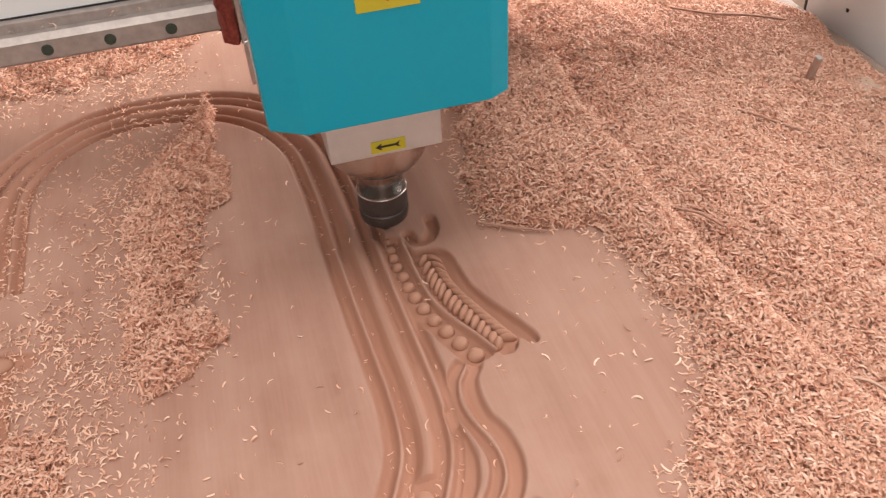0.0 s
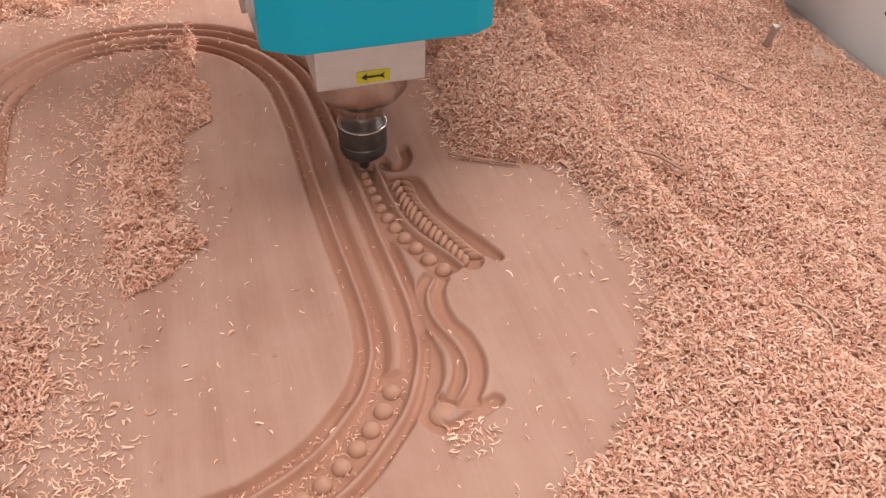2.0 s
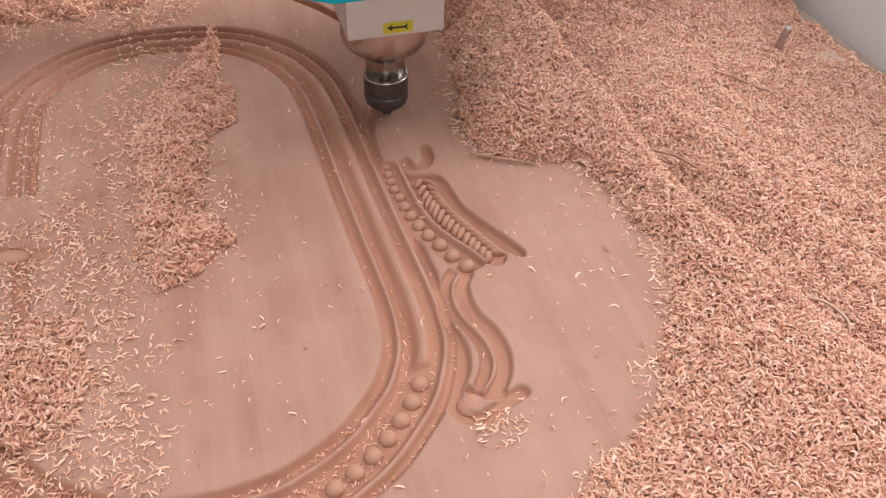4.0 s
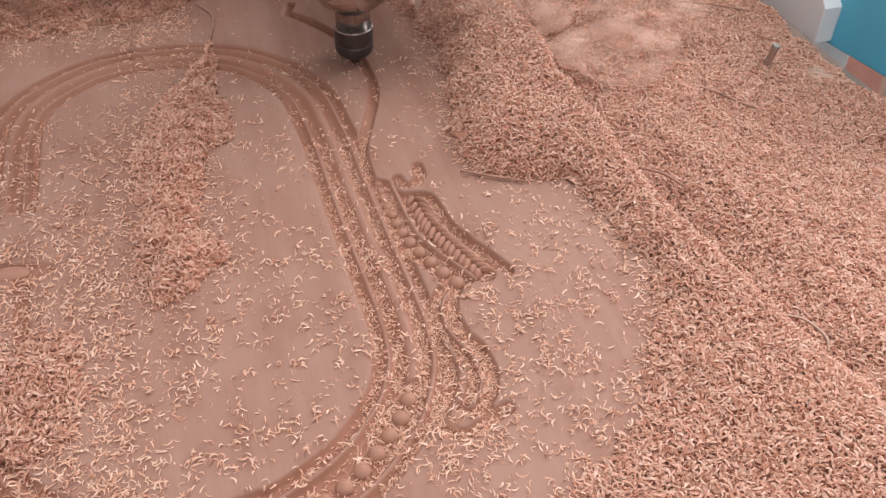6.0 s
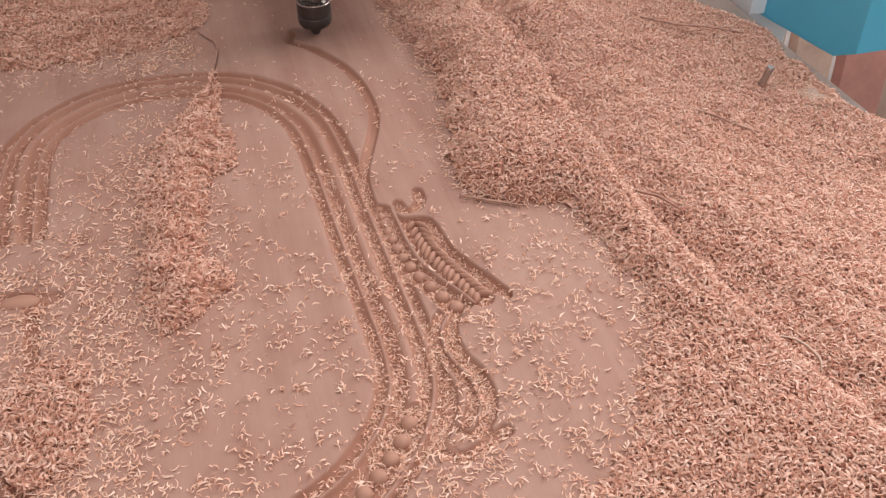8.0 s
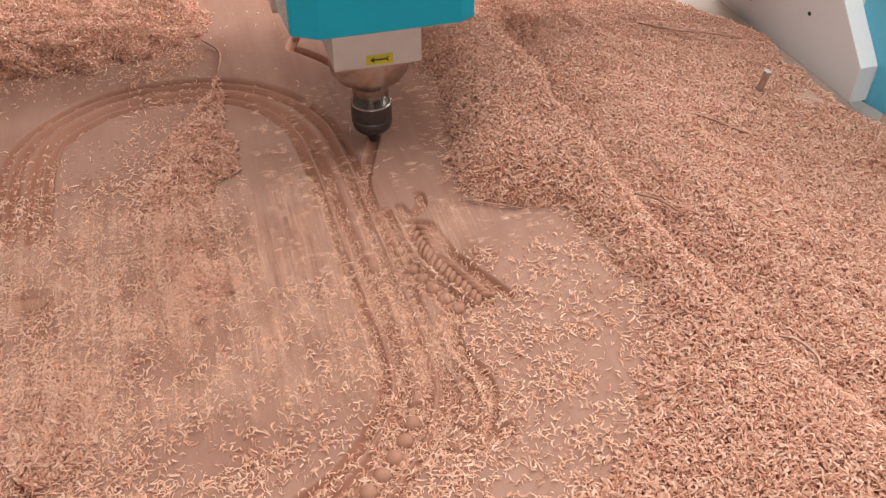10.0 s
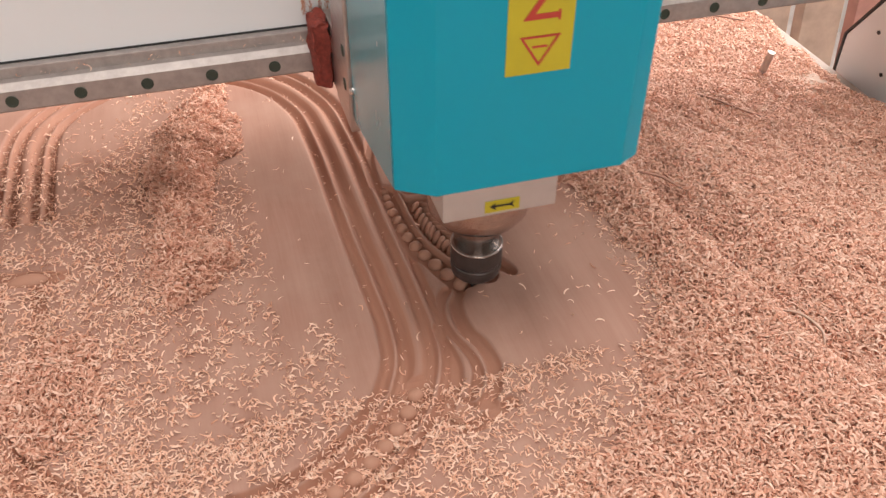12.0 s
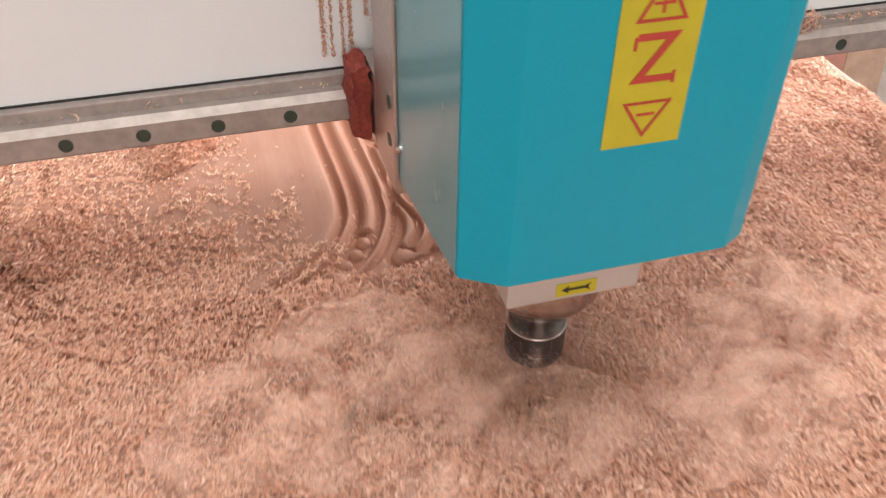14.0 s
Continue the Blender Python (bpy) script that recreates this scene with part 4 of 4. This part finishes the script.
# ---- the workshop ----
def build_workshop():
    def wall(name, bm, mat=WALLPAINT):
        return tagged(mesh_object(name, bm, mat), kind="structure")

    wall("floor", box_bm(-3.6, 2.25, -3.6, 4.6, -0.95, -0.85), CONCRETE)
    wall("wall_north", box_bm(-3.6, 2.1499, 4.5, 4.6, -0.849, 3.6))
    south = box_bm(-3.6, -1.7, -3.6, -3.5, -0.849, 3.6)
    box_bm(0.9, 2.25, -3.6, -3.5, -0.849, 3.6, bm=south)
    box_bm(-1.6999, 0.8999, -3.6, -3.5, -0.849, 0.6, bm=south)
    box_bm(-1.6999, 0.8999, -3.6, -3.5, 2.4, 3.6, bm=south)
    wall("wall_south", south)
    wall("wall_west", box_bm(-3.6, -3.5, -3.499, 4.499, -0.849, 3.6))
    east = box_bm(2.15, 2.25, -3.499, 0.6, -0.849, 3.6)
    box_bm(2.15, 2.25, 3.4, 4.499, -0.849, 3.6, bm=east)
    box_bm(2.15, 2.25, 0.6001, 3.3999, 2.5, 3.6, bm=east)
    box_bm(2.15, 2.25, 0.6001, 3.3999, -0.849, 0.2, bm=east)
    wall("wall_east", east)
    roof = box_bm(-3.6, -1.4, -3.6, 4.6, 3.6, 3.7)
    box_bm(1.4, 2.25, -3.6, 4.6, 3.6, 3.7, bm=roof)
    box_bm(-1.3999, 1.3999, -3.6, -0.85, 3.6, 3.7, bm=roof)
    box_bm(-1.3999, 1.3999, 1.75, 4.6, 3.6, 3.7, bm=roof)
    wall("ceiling", roof)
    # boards stacked on edge behind the machine
    rs = random.Random(4)
    for k in range(6):
        x = 1.02 + 0.17 * k
        w = 0.15 if k % 3 else 0.12
        top = 0.02 + rs.uniform(-0.1, 0.12)
        bm = box_bm(-w / 2, w / 2, -0.02, 0.02, 0, 0.85 + top, 0.003)
        ob = mesh_object("leaning_board", bm, (PLANKWOOD, PLANKRED, PLANKWOOD)[k % 3])
        ob.matrix_world = pose(x, 1.62 + 0.03 * rs.random(), -0.849, -7, 0, rs.uniform(-2, 2))
        tagged(ob, ("pale", "red", "pale")[k % 3] + " rough sawn board leaning behind the machine", "board", "boards behind the machine")
    rack = tagged(new("board_rack"), "dark timber rack that the boards lean on", "rack")
    part("crossbar", box_bm(0.9, 2.02, 1.79, 1.85, -0.15, -0.05, 0.004), PLANKRED, rack)
    for x in (0.92, 1.95):
        part("post", box_bm(x, x + 0.08, 1.855, 1.93, -0.849, 0.0, 0.004), PLANKRED, rack)


build_workshop()
build_bed()
build_panel()
build_heaps()
build_shavings()
build_bed_things()
build_blown()
DUST_A = build_dust("dust_cloud", 80000, (0.09, -0.02, 0.0), (0.085, 0.075, 0.032), 201, "pinkish cloud of wood dust whirling beside the cutter")
DUST_B = build_dust("dust_cloud", 50000, (-0.10, -0.04, 0.0), (0.13, 0.07, 0.022), 202, "thin haze of wood dust drifting over the panel")
HAZE_A = build_haze([(0.06, -0.02, 0.025, 0.045), (0.12, 0.01, 0.03, 0.05), (0.17, 0.04, 0.03, 0.05), (0.10, -0.07, 0.025, 0.05), (0.04, -0.08, 0.02, 0.04), (0.20, -0.03, 0.03, 0.05)], 1, "billow of pinkish wood dust thrown up beside the cutter")
HAZE_B = build_haze([(-0.05, -0.03, 0.018, 0.055), (-0.13, 0.00, 0.018, 0.07), (-0.22, -0.04, 0.018, 0.07), (-0.12, -0.09, 0.015, 0.055), (0.0, -0.10, 0.015, 0.05)], 2, "thin billow of wood dust creeping over the panel")
HAZE_C = build_haze([(0.0, 0.0, 0.03, 0.06), (0.09, 0.05, 0.03, 0.07), (0.18, -0.04, 0.02, 0.07), (0.10, -0.12, 0.02, 0.06), (0.22, 0.12, 0.03, 0.08), (-0.06, 0.08, 0.02, 0.05)], 3, "thin billow of wood dust drifting over the heap")
HEAD = build_head()
GANTRY = build_gantry()

# the head over the panel, second by second: t, x, y
HEAD_PATH = [(0, 0.118, 0.675), (0.5, 0.114, 0.667), (1, 0.115, 0.662), (1.5, 0.119, 0.672), (2, 0.117, 0.658), (2.5, 0.110, 0.641), (3, 0.116, 0.657), (3.2, 0.121, 0.676), (5.3, 0.153, 0.835), (5.5, 0.147, 0.844), (6, 0.143, 0.917), (6.5, 0.121, 0.998), (7, 0.084, 1.065), (7.5, 0.093, 1.116), (8, 0.119, 1.091), (8.2, 0.142, 1.080), (10.3, 0.138, 0.751), (10.5, 0.131, 0.715), (11, 0.122, 0.636), (11.5, 0.135, 0.553), (12, 0.166, 0.478), (12.5, 0.202, 0.396), (13, 0.219, 0.316), (13.5, 0.209, 0.231), (13.8, 0.193, 0.183), (14, 0.179, 0.153)]


def motions():
    walk(HEAD, [(t, pose(x, y, 0)) for t, x, y in HEAD_PATH])
    for ob in (GANTRY, *RIDERS):
        walk(ob, [(t, pose(0, y, 0)) for t, x, y in HEAD_PATH])
    # blown shavings come from the far heap, settle, and some are swept into the long heap as the cutter returns
    for ob, land, swept in BLOWN:
        far = (0.0, 1.68, -0.044) if land < 13 else (0.0, -0.92, -0.044)
        lead = 0.9 if land < 13 else 0.35
        rows = [(0, pose(*far)), (land - lead, pose(*far)), (land - lead / 3, pose(far[0] * 0.3, far[1] * 0.35, 0.06)), (land, pose(0, 0, 0))]
        if swept:
            rows += [(swept[0], pose(0, 0, 0)), ((swept[0] + swept[1]) / 2, pose(0.12, -0.02, 0.012)), (swept[1], pose(0.30, -0.03, -0.043))]
        walk(ob, rows + [(14, rows[-1][1])])
    out = pose(0.2, -1.3, 0)
    for ob in (DUST_A, HAZE_A):
        walk(ob, [(0, out), (12.0, out), (12.6, pose(0.235, 0.30, -0.02)), (13, pose(0.265, 0.27, 0.0)), (13.5, pose(0.255, 0.17, 0.0)), (14, pose(0.24, 0.10, 0.004))])
    away = pose(0.9, 2.1, -0.6)
    walk(HAZE_C, [(0, away), (4.2, away), (4.8, pose(0.30, 0.86, 0.0)), (5.5, pose(0.33, 0.90, 0.005)), (6.1, pose(0.40, 0.96, 0.01)), (6.7, pose(0.75, 1.45, 0.03)), (7.2, away), (14, away)])
    for ob in (DUST_B, HAZE_B):
        walk(ob, [(0, out), (12.6, out), (13.1, pose(0.24, 0.22, -0.02)), (13.5, pose(0.20, 0.20, 0.0)), (14, pose(0.17, 0.17, 0.0))])


motions()
